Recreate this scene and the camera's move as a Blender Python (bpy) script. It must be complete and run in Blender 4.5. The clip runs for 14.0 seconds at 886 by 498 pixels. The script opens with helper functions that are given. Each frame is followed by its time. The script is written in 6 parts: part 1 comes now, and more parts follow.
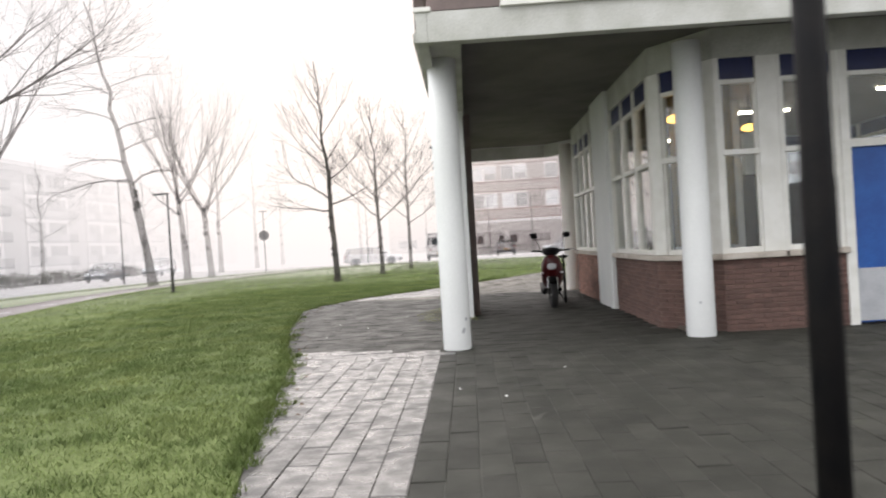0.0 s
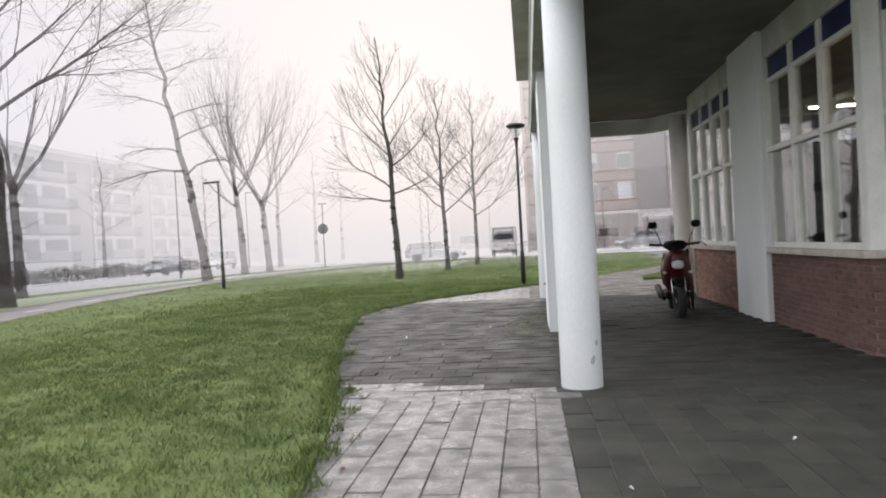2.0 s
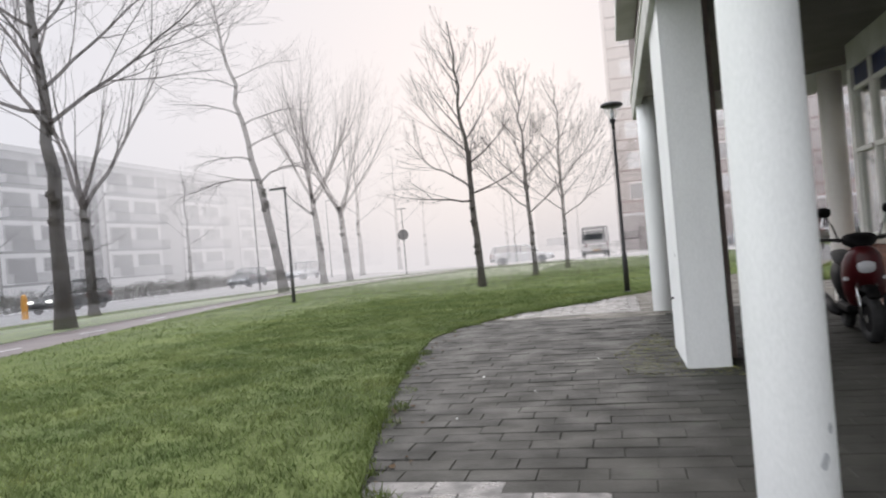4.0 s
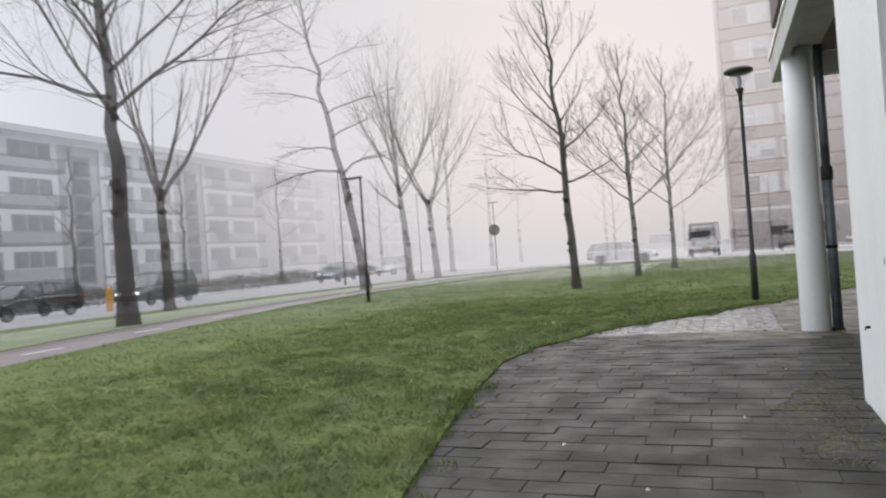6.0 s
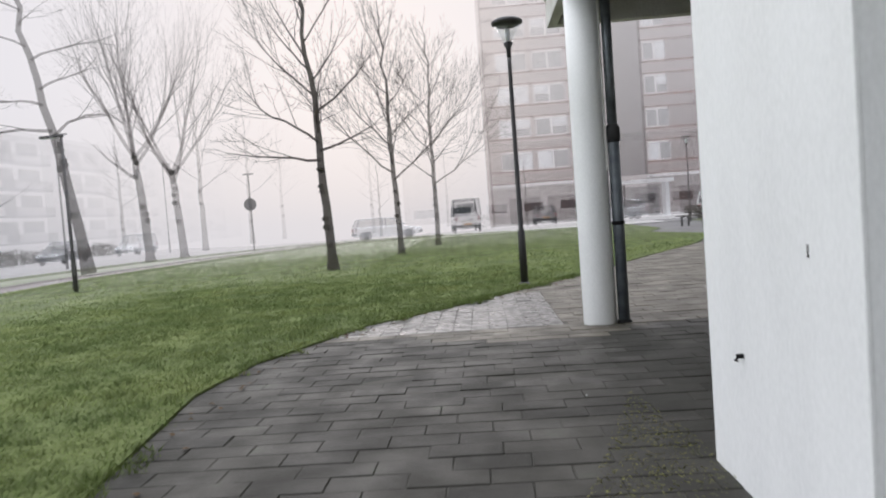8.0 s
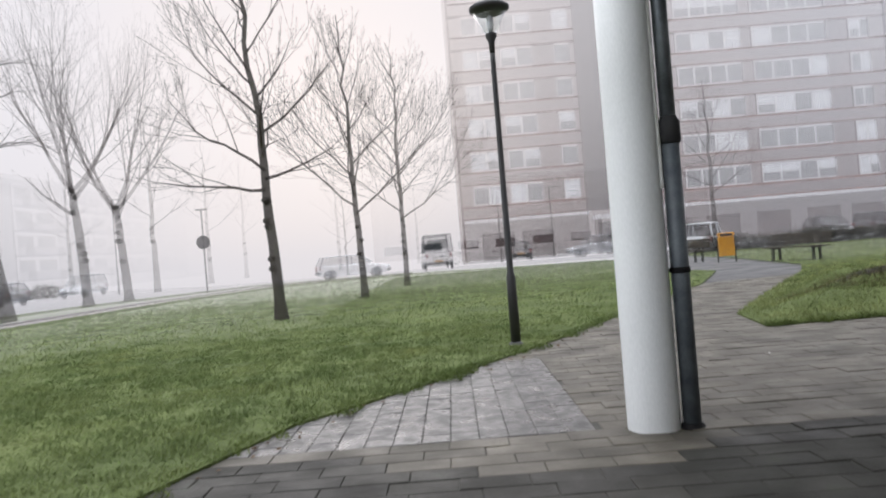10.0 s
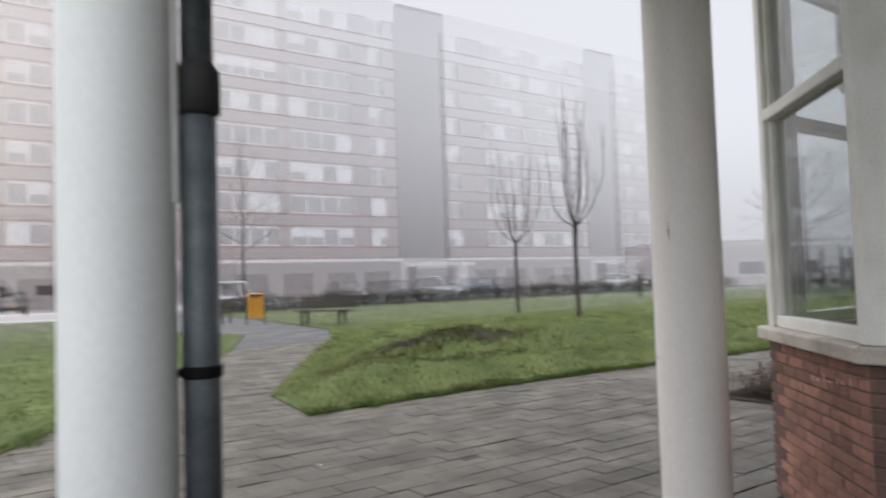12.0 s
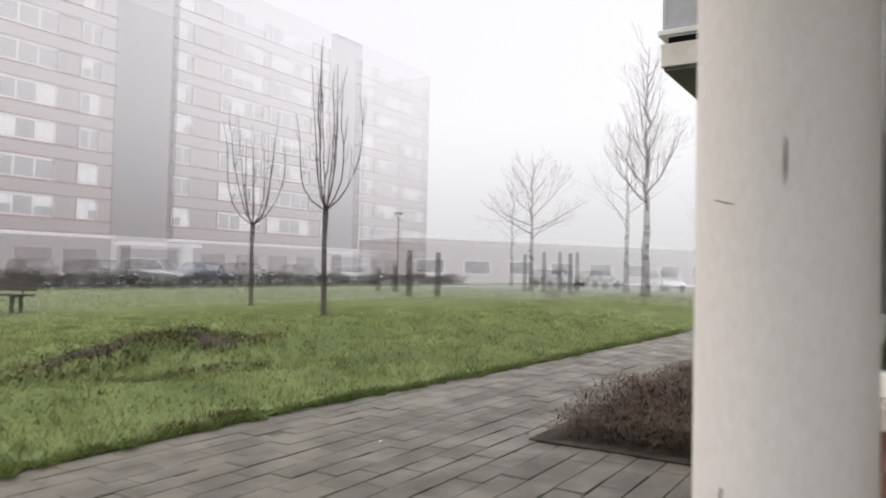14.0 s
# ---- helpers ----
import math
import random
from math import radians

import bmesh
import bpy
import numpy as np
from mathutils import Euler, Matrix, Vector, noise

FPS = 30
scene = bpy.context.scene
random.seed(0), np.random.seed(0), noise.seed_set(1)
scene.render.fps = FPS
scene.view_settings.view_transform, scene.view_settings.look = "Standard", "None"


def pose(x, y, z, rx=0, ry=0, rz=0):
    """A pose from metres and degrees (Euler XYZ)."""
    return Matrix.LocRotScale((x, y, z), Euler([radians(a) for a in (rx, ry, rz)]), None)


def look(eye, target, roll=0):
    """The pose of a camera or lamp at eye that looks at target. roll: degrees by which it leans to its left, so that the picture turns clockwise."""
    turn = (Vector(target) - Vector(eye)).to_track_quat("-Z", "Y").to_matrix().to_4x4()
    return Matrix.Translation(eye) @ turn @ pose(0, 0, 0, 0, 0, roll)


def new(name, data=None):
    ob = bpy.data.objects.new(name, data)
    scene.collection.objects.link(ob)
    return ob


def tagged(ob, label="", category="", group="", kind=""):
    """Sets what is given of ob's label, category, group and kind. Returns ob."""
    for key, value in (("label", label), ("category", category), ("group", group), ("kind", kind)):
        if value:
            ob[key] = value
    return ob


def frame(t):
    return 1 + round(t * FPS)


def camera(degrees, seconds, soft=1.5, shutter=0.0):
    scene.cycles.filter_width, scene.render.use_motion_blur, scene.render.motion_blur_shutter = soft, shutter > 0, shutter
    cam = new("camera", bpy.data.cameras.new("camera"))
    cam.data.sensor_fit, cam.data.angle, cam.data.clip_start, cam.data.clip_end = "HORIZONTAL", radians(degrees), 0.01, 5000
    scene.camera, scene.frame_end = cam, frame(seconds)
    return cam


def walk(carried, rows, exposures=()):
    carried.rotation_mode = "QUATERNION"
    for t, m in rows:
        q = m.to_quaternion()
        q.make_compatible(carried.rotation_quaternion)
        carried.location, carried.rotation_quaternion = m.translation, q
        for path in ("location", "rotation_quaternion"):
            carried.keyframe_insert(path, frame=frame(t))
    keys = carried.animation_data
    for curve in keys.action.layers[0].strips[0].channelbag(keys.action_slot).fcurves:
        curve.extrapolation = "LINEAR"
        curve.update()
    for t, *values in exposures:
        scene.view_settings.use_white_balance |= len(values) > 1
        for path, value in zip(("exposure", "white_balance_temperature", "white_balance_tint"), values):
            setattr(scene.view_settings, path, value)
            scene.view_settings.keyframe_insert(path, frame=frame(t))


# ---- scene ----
cam = camera(63.6, 14.0, soft=1.9, shutter=0.4)
METRES, EYE, TILT, LEAN, TURN = 18.571, 1.3, 0.0, 0.0, 2.0
ROWS = [
    (0.0, 0.0, 0.0, 0.0, -0.02, -0.42, 3.45),
    (0.5, -0.0076, 0.0366, -0.0008, 3.0, -1.15, 2.2),
    (1.0, -0.0136, 0.0759, -0.0023, 3.79, -0.31, 2.8),
    (1.5, -0.0217, 0.1147, -0.0032, 4.24, -0.88, 2.78),
    (2.0, -0.0267, 0.1518, -0.0026, 4.76, -0.49, 3.13),
    (4.5, -0.0414, 0.3255, -0.0014, 16.33, 1.0, 5.09),
    (5.0, -0.0447, 0.3586, -0.0007, 21.25, 2.12, 4.57),
    (5.5, -0.0497, 0.3911, -0.0014, 22.35, 1.76, 3.92),
    (6.0, -0.0526, 0.4234, -0.0018, 19.44, 0.56, 4.16),
    (6.5, -0.0548, 0.458, -0.0028, 14.52, -1.59, 4.93),
    (7.0, -0.0561, 0.4935, -0.0025, 7.62, -2.68, 5.73),
    (7.5, -0.056, 0.5275, -0.0029, 2.6, -2.9, 4.04),
    (10.0, -0.0552, 0.7133, 0.0, -1.3, -0.04, 4.7),
    (10.5, -0.0503, 0.7484, 0.0015, -3.59, 1.94, 2.27),
    (11.0, -0.0406, 0.7811, 0.0021, -12.6, 3.18, 2.47),
    (11.5, -0.0258, 0.8108, 0.0012, -23.49, 4.46, 2.66),
    (12.0, -0.0092, 0.8413, 0.0003, -37.91, 2.44, 1.81),
    (12.5, 0.0117, 0.8711, 0.0001, -46.81, 1.82, 1.76),
    (13.0, 0.0339, 0.8997, 0.0001, -54.7, 1.29, 0.99),
    (13.5, 0.0586, 0.9254, -0.0002, -56.62, 1.38, -0.7),
    (14.0, 0.0819, 0.952, -0.0001, -59.31, 1.57, -1.27),
]
# the clip's camera dims and brightens a little on the way
EXPOSURES = [(0.0, 0.3, 6600, 10), (0.5, 0.16, 6500, 10), (2.0, 0.03, 6400, 10), (4.5, -0.06, 6350, 10), (5.5, -0.17, 6300, 10), (6.5, -0.26, 6300, 10), (7.5, -0.12, 6300, 10), (10.5, -0.06, 6250, 10), (12.0, 0.0, 6350, 10), (12.6, 0.18, 6600, 10), (14.0, 0.21, 6650, 10)]
walk(cam, [(t, pose(0, 0, EYE, TILT, LEAN, TURN) @ pose(METRES * x, METRES * y, METRES * z, 90 + pitch, roll, yaw)) for t, x, y, z, yaw, pitch, roll in ROWS], EXPOSURES)

# ---- world and light ----
world = bpy.data.worlds.new("misty_sky")
scene.world = world
world.use_nodes = True
wn, wl = world.node_tree.nodes, world.node_tree.links
bg = wn["Background"]
sky = wn.new("ShaderNodeTexSky")
sky.sky_type, sky.sun_disc = "NISHITA", False
sky.sun_elevation, sky.sun_rotation = radians(14), radians(-8)
sky.dust_density = 4.0
skyc = wn.new("ShaderNodeMix"); skyc.data_type = "RGBA"; skyc.blend_type = "MULTIPLY"
skyc.inputs[0].default_value = 1.0
wl.new(sky.outputs[0], skyc.inputs[6]); skyc.inputs[7].default_value = (0.05, 0.05, 0.05, 1)
tc = wn.new("ShaderNodeTexCoord")
# the rising sun glows through the mist ahead; the rest of the mist is pale
glow = wn.new("ShaderNodeVectorMath"); glow.operation = "DOT_PRODUCT"
wl.new(tc.outputs["Generated"], glow.inputs[0]); glow.inputs[1].default_value = (-0.16, 0.95, 0.27)
gr = wn.new("ShaderNodeValToRGB")
gr.color_ramp.elements[0].position, gr.color_ramp.elements[0].color = 0.0, (0.88, 0.89, 0.925, 1)
gr.color_ramp.elements[1].position, gr.color_ramp.elements[1].color = 1.0, (0.985, 0.905, 0.89, 1)
e = gr.color_ramp.elements.new(0.80); e.color = (0.835, 0.83, 0.88, 1)
e = gr.color_ramp.elements.new(0.95); e.color = (0.925, 0.878, 0.89, 1)
wl.new(glow.outputs["Value"], gr.inputs[0])
mixw = wn.new("ShaderNodeMix"); mixw.data_type = "RGBA"; mixw.inputs[0].default_value = 0.97
wl.new(skyc.outputs[2], mixw.inputs[6]); wl.new(gr.outputs[0], mixw.inputs[7])
# mist is brightest overhead, where it is thin
upw = wn.new("ShaderNodeSeparateXYZ"); wl.new(tc.outputs["Generated"], upw.inputs[0])
high = wn.new("ShaderNodeMapRange"); high.interpolation_type = "SMOOTHSTEP"
wl.new(upw.outputs[2], high.inputs[0])
high.inputs[1].default_value, high.inputs[2].default_value, high.inputs[3].default_value, high.inputs[4].default_value = 0.40, 0.95, 1.0, 4.2
low = wn.new("ShaderNodeMapRange"); low.interpolation_type = "SMOOTHSTEP"
wl.new(upw.outputs[2], low.inputs[0])
low.inputs[1].default_value, low.inputs[2].default_value, low.inputs[3].default_value, low.inputs[4].default_value = -0.03, 0.22, 0.66, 1.0
east = wn.new("ShaderNodeMapRange"); east.interpolation_type = "SMOOTHSTEP"
wl.new(upw.outputs[0], east.inputs[0])
east.inputs[1].default_value, east.inputs[2].default_value, east.inputs[3].default_value, east.inputs[4].default_value = 0.0, 0.6, 0.9, 0.70
wl.new(east.outputs[0], low.inputs[3])
both = wn.new("ShaderNodeMath"); both.operation = "MULTIPLY"
wl.new(high.outputs[0], both.inputs[0]); wl.new(low.outputs[0], both.inputs[1])
# the open west, where the mist is thinner, is brighter than the flats' side
south = wn.new("ShaderNodeVectorMath"); south.operation = "DOT_PRODUCT"
wl.new(tc.outputs["Generated"], south.inputs[0]); south.inputs[1].default_value = (-0.97, -0.25, 0.0)
open_side = wn.new("ShaderNodeMapRange"); open_side.interpolation_type = "SMOOTHSTEP"
wl.new(south.outputs["Value"], open_side.inputs[0])
open_side.inputs[1].default_value, open_side.inputs[2].default_value, open_side.inputs[3].default_value, open_side.inputs[4].default_value = 0.45, 1.0, 1.0, 1.75
allw = wn.new("ShaderNodeMath"); allw.operation = "MULTIPLY"
wl.new(both.outputs[0], allw.inputs[0]); wl.new(open_side.outputs[0], allw.inputs[1])
wl.new(mixw.outputs[2], bg.inputs[0]); wl.new(allw.outputs[0], bg.inputs[1])

sun = new("sun", bpy.data.lights.new("sun", "SUN"))
sun.data.energy, sun.data.angle, sun.data.color = 0.5, radians(30), (1.0, 0.95, 0.93)
sun.matrix_world = look((-3, 20, 9), (0, 0, 0))

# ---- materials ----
# rate at which materials turn transparent, to look hazy
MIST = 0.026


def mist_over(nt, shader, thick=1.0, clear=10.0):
    """Morning mist put into the material, which turns transparent with distance from the footway."""
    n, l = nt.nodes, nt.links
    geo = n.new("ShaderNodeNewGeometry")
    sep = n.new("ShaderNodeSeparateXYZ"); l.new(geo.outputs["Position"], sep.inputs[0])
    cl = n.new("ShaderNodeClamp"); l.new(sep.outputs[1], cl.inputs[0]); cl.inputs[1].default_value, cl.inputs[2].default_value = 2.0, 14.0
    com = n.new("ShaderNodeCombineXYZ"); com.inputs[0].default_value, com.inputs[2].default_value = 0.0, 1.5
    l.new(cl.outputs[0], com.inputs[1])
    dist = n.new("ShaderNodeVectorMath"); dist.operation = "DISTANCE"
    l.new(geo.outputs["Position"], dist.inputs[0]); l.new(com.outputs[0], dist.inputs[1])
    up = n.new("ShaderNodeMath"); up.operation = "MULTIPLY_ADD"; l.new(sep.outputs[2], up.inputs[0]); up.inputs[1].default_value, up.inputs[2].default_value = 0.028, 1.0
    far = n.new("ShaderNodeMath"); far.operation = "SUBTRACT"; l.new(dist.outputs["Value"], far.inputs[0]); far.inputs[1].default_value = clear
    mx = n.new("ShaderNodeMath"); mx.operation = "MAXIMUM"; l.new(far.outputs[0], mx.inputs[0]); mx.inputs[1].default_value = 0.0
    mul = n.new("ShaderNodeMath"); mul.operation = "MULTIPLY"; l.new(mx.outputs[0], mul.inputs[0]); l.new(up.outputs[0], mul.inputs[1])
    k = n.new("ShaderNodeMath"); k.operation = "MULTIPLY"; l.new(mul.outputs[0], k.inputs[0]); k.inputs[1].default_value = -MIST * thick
    # this haze is set thicker over the lawn and the street mouth to the north
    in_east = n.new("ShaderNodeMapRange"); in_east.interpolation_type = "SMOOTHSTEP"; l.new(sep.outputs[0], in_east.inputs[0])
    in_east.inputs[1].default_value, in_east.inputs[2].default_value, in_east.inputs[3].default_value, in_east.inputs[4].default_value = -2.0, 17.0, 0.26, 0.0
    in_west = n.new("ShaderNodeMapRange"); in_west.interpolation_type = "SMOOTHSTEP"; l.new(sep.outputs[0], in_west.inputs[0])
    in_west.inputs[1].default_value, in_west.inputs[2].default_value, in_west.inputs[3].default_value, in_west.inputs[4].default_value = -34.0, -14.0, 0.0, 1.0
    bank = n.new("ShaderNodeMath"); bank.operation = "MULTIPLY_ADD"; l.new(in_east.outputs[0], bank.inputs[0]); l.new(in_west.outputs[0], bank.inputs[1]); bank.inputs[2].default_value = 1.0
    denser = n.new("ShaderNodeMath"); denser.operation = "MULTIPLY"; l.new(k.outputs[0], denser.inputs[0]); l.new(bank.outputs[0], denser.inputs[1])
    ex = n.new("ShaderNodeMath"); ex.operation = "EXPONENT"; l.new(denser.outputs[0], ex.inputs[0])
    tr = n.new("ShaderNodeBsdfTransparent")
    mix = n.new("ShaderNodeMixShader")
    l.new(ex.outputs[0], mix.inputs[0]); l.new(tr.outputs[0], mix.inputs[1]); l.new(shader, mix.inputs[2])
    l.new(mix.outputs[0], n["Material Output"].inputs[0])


def mat(name, c1, c2=None, rough=0.7, metal=0.0, scale=6.0, fine=60.0, bump=0.15, mist=False, spec=0.5, rand=0.0, c3=None, rough2=None, streak=1.0, depth=0.01, through_light=0.0, islands=0.0, clear=10.0):
    """A surface with stains at one scale and grain at another; rand varies each piece."""
    m = bpy.data.materials.new(name)
    m.use_nodes = True
    nt = m.node_tree
    n, l = nt.nodes, nt.links
    b = n["Principled BSDF"]
    b.inputs["Roughness"].default_value, b.inputs["Metallic"].default_value = rough, metal
    b.inputs["Specular IOR Level"].default_value = spec
    c2 = c2 or tuple(x * 0.75 for x in c1)
    geo = n.new("ShaderNodeNewGeometry")
    mp = n.new("ShaderNodeMapping"); l.new(geo.outputs["Position"], mp.inputs[0]); mp.inputs["Scale"].default_value = (1, 1, streak)
    n1 = n.new("ShaderNodeTexNoise"); n1.inputs["Scale"].default_value, n1.inputs["Detail"].default_value = scale, 4; l.new(mp.outputs[0], n1.inputs[0])
    n2 = n.new("ShaderNodeTexNoise"); n2.inputs["Scale"].default_value, n2.inputs["Detail"].default_value = fine, 3; l.new(mp.outputs[0], n2.inputs[0])
    r = n.new("ShaderNodeValToRGB")
    r.color_ramp.elements[0].position, r.color_ramp.elements[0].color = 0.35, (*c2, 1)
    r.color_ramp.elements[1].position, r.color_ramp.elements[1].color = 0.65, (*c1, 1)
    if c3:
        e = r.color_ramp.elements.new(0.8); e.color = (*c3, 1)
    l.new(n1.outputs[0], r.inputs[0])
    g = n.new("ShaderNodeMix"); g.data_type = "RGBA"; g.blend_type = "OVERLAY"; g.inputs[0].default_value = 0.35
    l.new(r.outputs[0], g.inputs[6]); l.new(n2.outputs[0], g.inputs[7])
    col = g.outputs[2]
    if rand or islands:
        oi = n.new("ShaderNodeObjectInfo")
        mr = n.new("ShaderNodeMapRange"); l.new(oi.outputs["Random"] if rand else geo.outputs["Random Per Island"], mr.inputs[0])
        rand = rand or islands; mr.inputs[3].default_value, mr.inputs[4].default_value = 1 - rand, 1 + rand
        hs = n.new("ShaderNodeHueSaturation"); l.new(mr.outputs[0], hs.inputs["Value"]); l.new(col, hs.inputs["Color"])
        col = hs.outputs[0]
    l.new(col, b.inputs["Base Color"])
    if rough2 is not None:
        rr = n.new("ShaderNodeMapRange"); l.new(n1.outputs[0], rr.inputs[0]); rr.inputs[1].default_value, rr.inputs[2].default_value = 0.35, 0.65
        rr.inputs[3].default_value, rr.inputs[4].default_value = rough, rough2
        l.new(rr.outputs[0], b.inputs["Roughness"])
    if bump:
        bp = n.new("ShaderNodeBump"); bp.inputs["Strength"].default_value, bp.inputs["Distance"].default_value = bump, depth
        l.new(n2.outputs[0], bp.inputs["Height"]); l.new(bp.outputs[0], b.inputs["Normal"])
    out = b.outputs[0]
    if through_light:
        tl = n.new("ShaderNodeBsdfTranslucent"); l.new(col, tl.inputs[0])
        mx = n.new("ShaderNodeMixShader"); mx.inputs[0].default_value = through_light
        l.new(out, mx.inputs[1]); l.new(tl.outputs[0], mx.inputs[2])
        out = mx.outputs[0]
        l.new(out, n["Material Output"].inputs[0])
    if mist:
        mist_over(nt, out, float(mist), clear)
    return m


def glass(name, tint=(0.93, 0.95, 0.95), rough=0.02):
    """Window glass: clear where seen straight on, a mirror of the sky at a slant."""
    m = bpy.data.materials.new(name); m.use_nodes = True
    n, l = m.node_tree.nodes, m.node_tree.links
    tr = n.new("ShaderNodeBsdfTransparent"); tr.inputs[0].default_value = (*tint, 1)
    gl = n.new("ShaderNodeBsdfGlossy"); gl.inputs["Roughness"].default_value = rough
    lw = n.new("ShaderNodeLayerWeight"); lw.inputs[0].default_value = 0.5
    pw = n.new("ShaderNodeMath"); pw.operation = "POWER"; l.new(lw.outputs["Facing"], pw.inputs[0]); pw.inputs[1].default_value = 4.0
    fr = n.new("ShaderNodeMath"); fr.operation = "MULTIPLY_ADD"; l.new(pw.outputs[0], fr.inputs[0]); fr.inputs[1].default_value, fr.inputs[2].default_value = 0.9, 0.05
    mix = n.new("ShaderNodeMixShader")
    l.new(fr.outputs[0], mix.inputs[0]); l.new(tr.outputs[0], mix.inputs[1]); l.new(gl.outputs[0], mix.inputs[2])
    l.new(mix.outputs[0], n["Material Output"].inputs[0])
    return m


def lamp_glow(name, colour, strength):
    m = bpy.data.materials.new(name); m.use_nodes = True
    b = m.node_tree.nodes["Principled BSDF"]
    b.inputs["Base Color"].default_value = (*colour, 1)
    b.inputs["Emission Color"].default_value, b.inputs["Emission Strength"].default_value = (*colour, 1), strength
    return m


M = {}
M["white"] = mat("white_paint", (0.78, 0.79, 0.78), (0.735, 0.745, 0.735), 0.55, scale=2.5, fine=90, bump=0.06, streak=0.35, rough2=0.7)
M["cream"] = mat("cream_paint", (0.74, 0.71, 0.64), (0.62, 0.59, 0.50), 0.5, scale=4, fine=70, bump=0.05)
M["cream_column"] = mat("worn_cream_paint", (0.81, 0.765, 0.72), (0.78, 0.735, 0.69), 0.55, scale=2.5, fine=90, bump=0.06, streak=0.35, rough2=0.7)
M["frame"] = mat("white_gloss_paint", (0.78, 0.77, 0.73), (0.70, 0.69, 0.64), 0.4, scale=5, fine=80, bump=0.03)
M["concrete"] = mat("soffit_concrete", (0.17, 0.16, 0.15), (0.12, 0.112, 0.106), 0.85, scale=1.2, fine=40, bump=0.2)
M["beam"] = mat("beam_paint", (0.55, 0.55, 0.52), (0.42, 0.42, 0.38), 0.7, scale=2.2, fine=60, bump=0.1)
M["upper"] = mat("upper_cladding", (0.17, 0.13, 0.12), (0.12, 0.095, 0.09), 0.8, scale=3, fine=50, bump=0.2)
M["mortar"] = mat("mortar", (0.22, 0.15, 0.12), (0.15, 0.105, 0.085), 0.9, scale=5, fine=120, bump=0.3)
M["brick"] = mat("red_brick", (0.31, 0.155, 0.112), (0.21, 0.108, 0.08), 0.85, scale=9, fine=110, bump=0.5, rand=0.24, c3=(0.40, 0.21, 0.15))
M["sill"] = mat("sill_stone", (0.55, 0.50, 0.44), (0.40, 0.35, 0.30), 0.6, scale=6, fine=90, bump=0.15)
M["blue"] = mat("blue_panel", (0.02, 0.10, 0.36), (0.015, 0.075, 0.29), 0.4, scale=4, fine=60, bump=0.03)
M["navy"] = mat("navy_panel", (0.012, 0.02, 0.09), (0.01, 0.015, 0.06), 0.35, scale=4, fine=60, bump=0.03)
M["grey_panel"] = mat("grey_panel", (0.45, 0.46, 0.48), (0.38, 0.39, 0.41), 0.5)
M["glass"] = glass("window_glass")
M["room"] = mat("room_wall", (0.30, 0.26, 0.21), (0.22, 0.19, 0.15), 0.9, scale=2)
M["roomfloor"] = mat("room_floor", (0.10, 0.08, 0.06), (0.07, 0.056, 0.042), 0.6)
M["curtain"] = mat("curtain_cloth", (0.11, 0.10, 0.09), (0.07, 0.066, 0.06), 0.95, scale=9)
# ochre holds the pendant lamp's warm glow, put into the cloth's colour
M["drape"] = mat("lamp_warmed_curtain", (0.34, 0.26, 0.13), (0.24, 0.18, 0.09), 0.95, scale=9)
M["black"] = mat("black_metal", (0.005, 0.005, 0.006), (0.009, 0.008, 0.008), 0.6, spec=0.12, scale=9, fine=90, bump=0.05)
M["rubber"] = mat("black_rubber", (0.015, 0.015, 0.016), (0.025, 0.024, 0.024), 0.8, scale=15)
M["zinc"] = mat("weathered_zinc", (0.20, 0.22, 0.235), (0.12, 0.135, 0.145), 0.45, 0.6, scale=8, fine=80, bump=0.1)
M["pipe_grey"] = mat("grey_downpipe", (0.10, 0.115, 0.125), (0.06, 0.07, 0.08), 0.5, scale=9, fine=60, bump=0.1)
# slab colour differs by zone: dark by the arcade, darkest on the path
M["paver"] = mat("dark_arcade_paver", (0.036, 0.035, 0.029), (0.026, 0.026, 0.021), 0.78, scale=2.6, fine=120, bump=0.5, rand=0.16, rough2=0.66, spec=0.18, depth=0.005, c3=(0.042, 0.047, 0.031))
M["paver_path"] = mat("dark_path_paver", (0.026, 0.0245, 0.0185), (0.019, 0.018, 0.0135), 0.74, scale=2.6, fine=120, bump=0.5, rand=0.2, rough2=0.54, spec=0.3, depth=0.005, c3=(0.036, 0.045, 0.027))
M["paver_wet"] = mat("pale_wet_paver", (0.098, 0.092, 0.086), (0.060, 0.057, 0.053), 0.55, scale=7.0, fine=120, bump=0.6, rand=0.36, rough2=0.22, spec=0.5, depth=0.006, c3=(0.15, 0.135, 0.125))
M["paver_plaza"] = mat("mid_grey_paver", (0.092, 0.080, 0.060), (0.060, 0.054, 0.041), 0.72, scale=2.0, fine=120, bump=0.5, rand=0.16, rough2=0.45, spec=0.35, depth=0.005, c3=(0.10, 0.098, 0.058))
M["paver_far"] = mat("wet_paving", (0.072, 0.07, 0.068), (0.052, 0.051, 0.05), 0.8, scale=1.3, fine=60, bump=0.3, rough2=0.6, spec=0.25, mist=0.4)
M["joint"] = mat("sand_joint", (0.055, 0.052, 0.043), (0.038, 0.037, 0.03), 0.9, scale=3, fine=100, c3=(0.06, 0.066, 0.036))
M["soil"] = mat("damp_soil", (0.045, 0.036, 0.022), (0.018, 0.015, 0.01), 0.95, scale=5, fine=60, bump=0.8, depth=0.03)
M["grass"] = mat("lawn_turf", (0.118, 0.146, 0.048), (0.082, 0.108, 0.036), 0.9, scale=0.7, fine=22, bump=0.7, mist=1.25, clear=11.0, c3=(0.15, 0.17, 0.07), depth=0.04, spec=0.2)
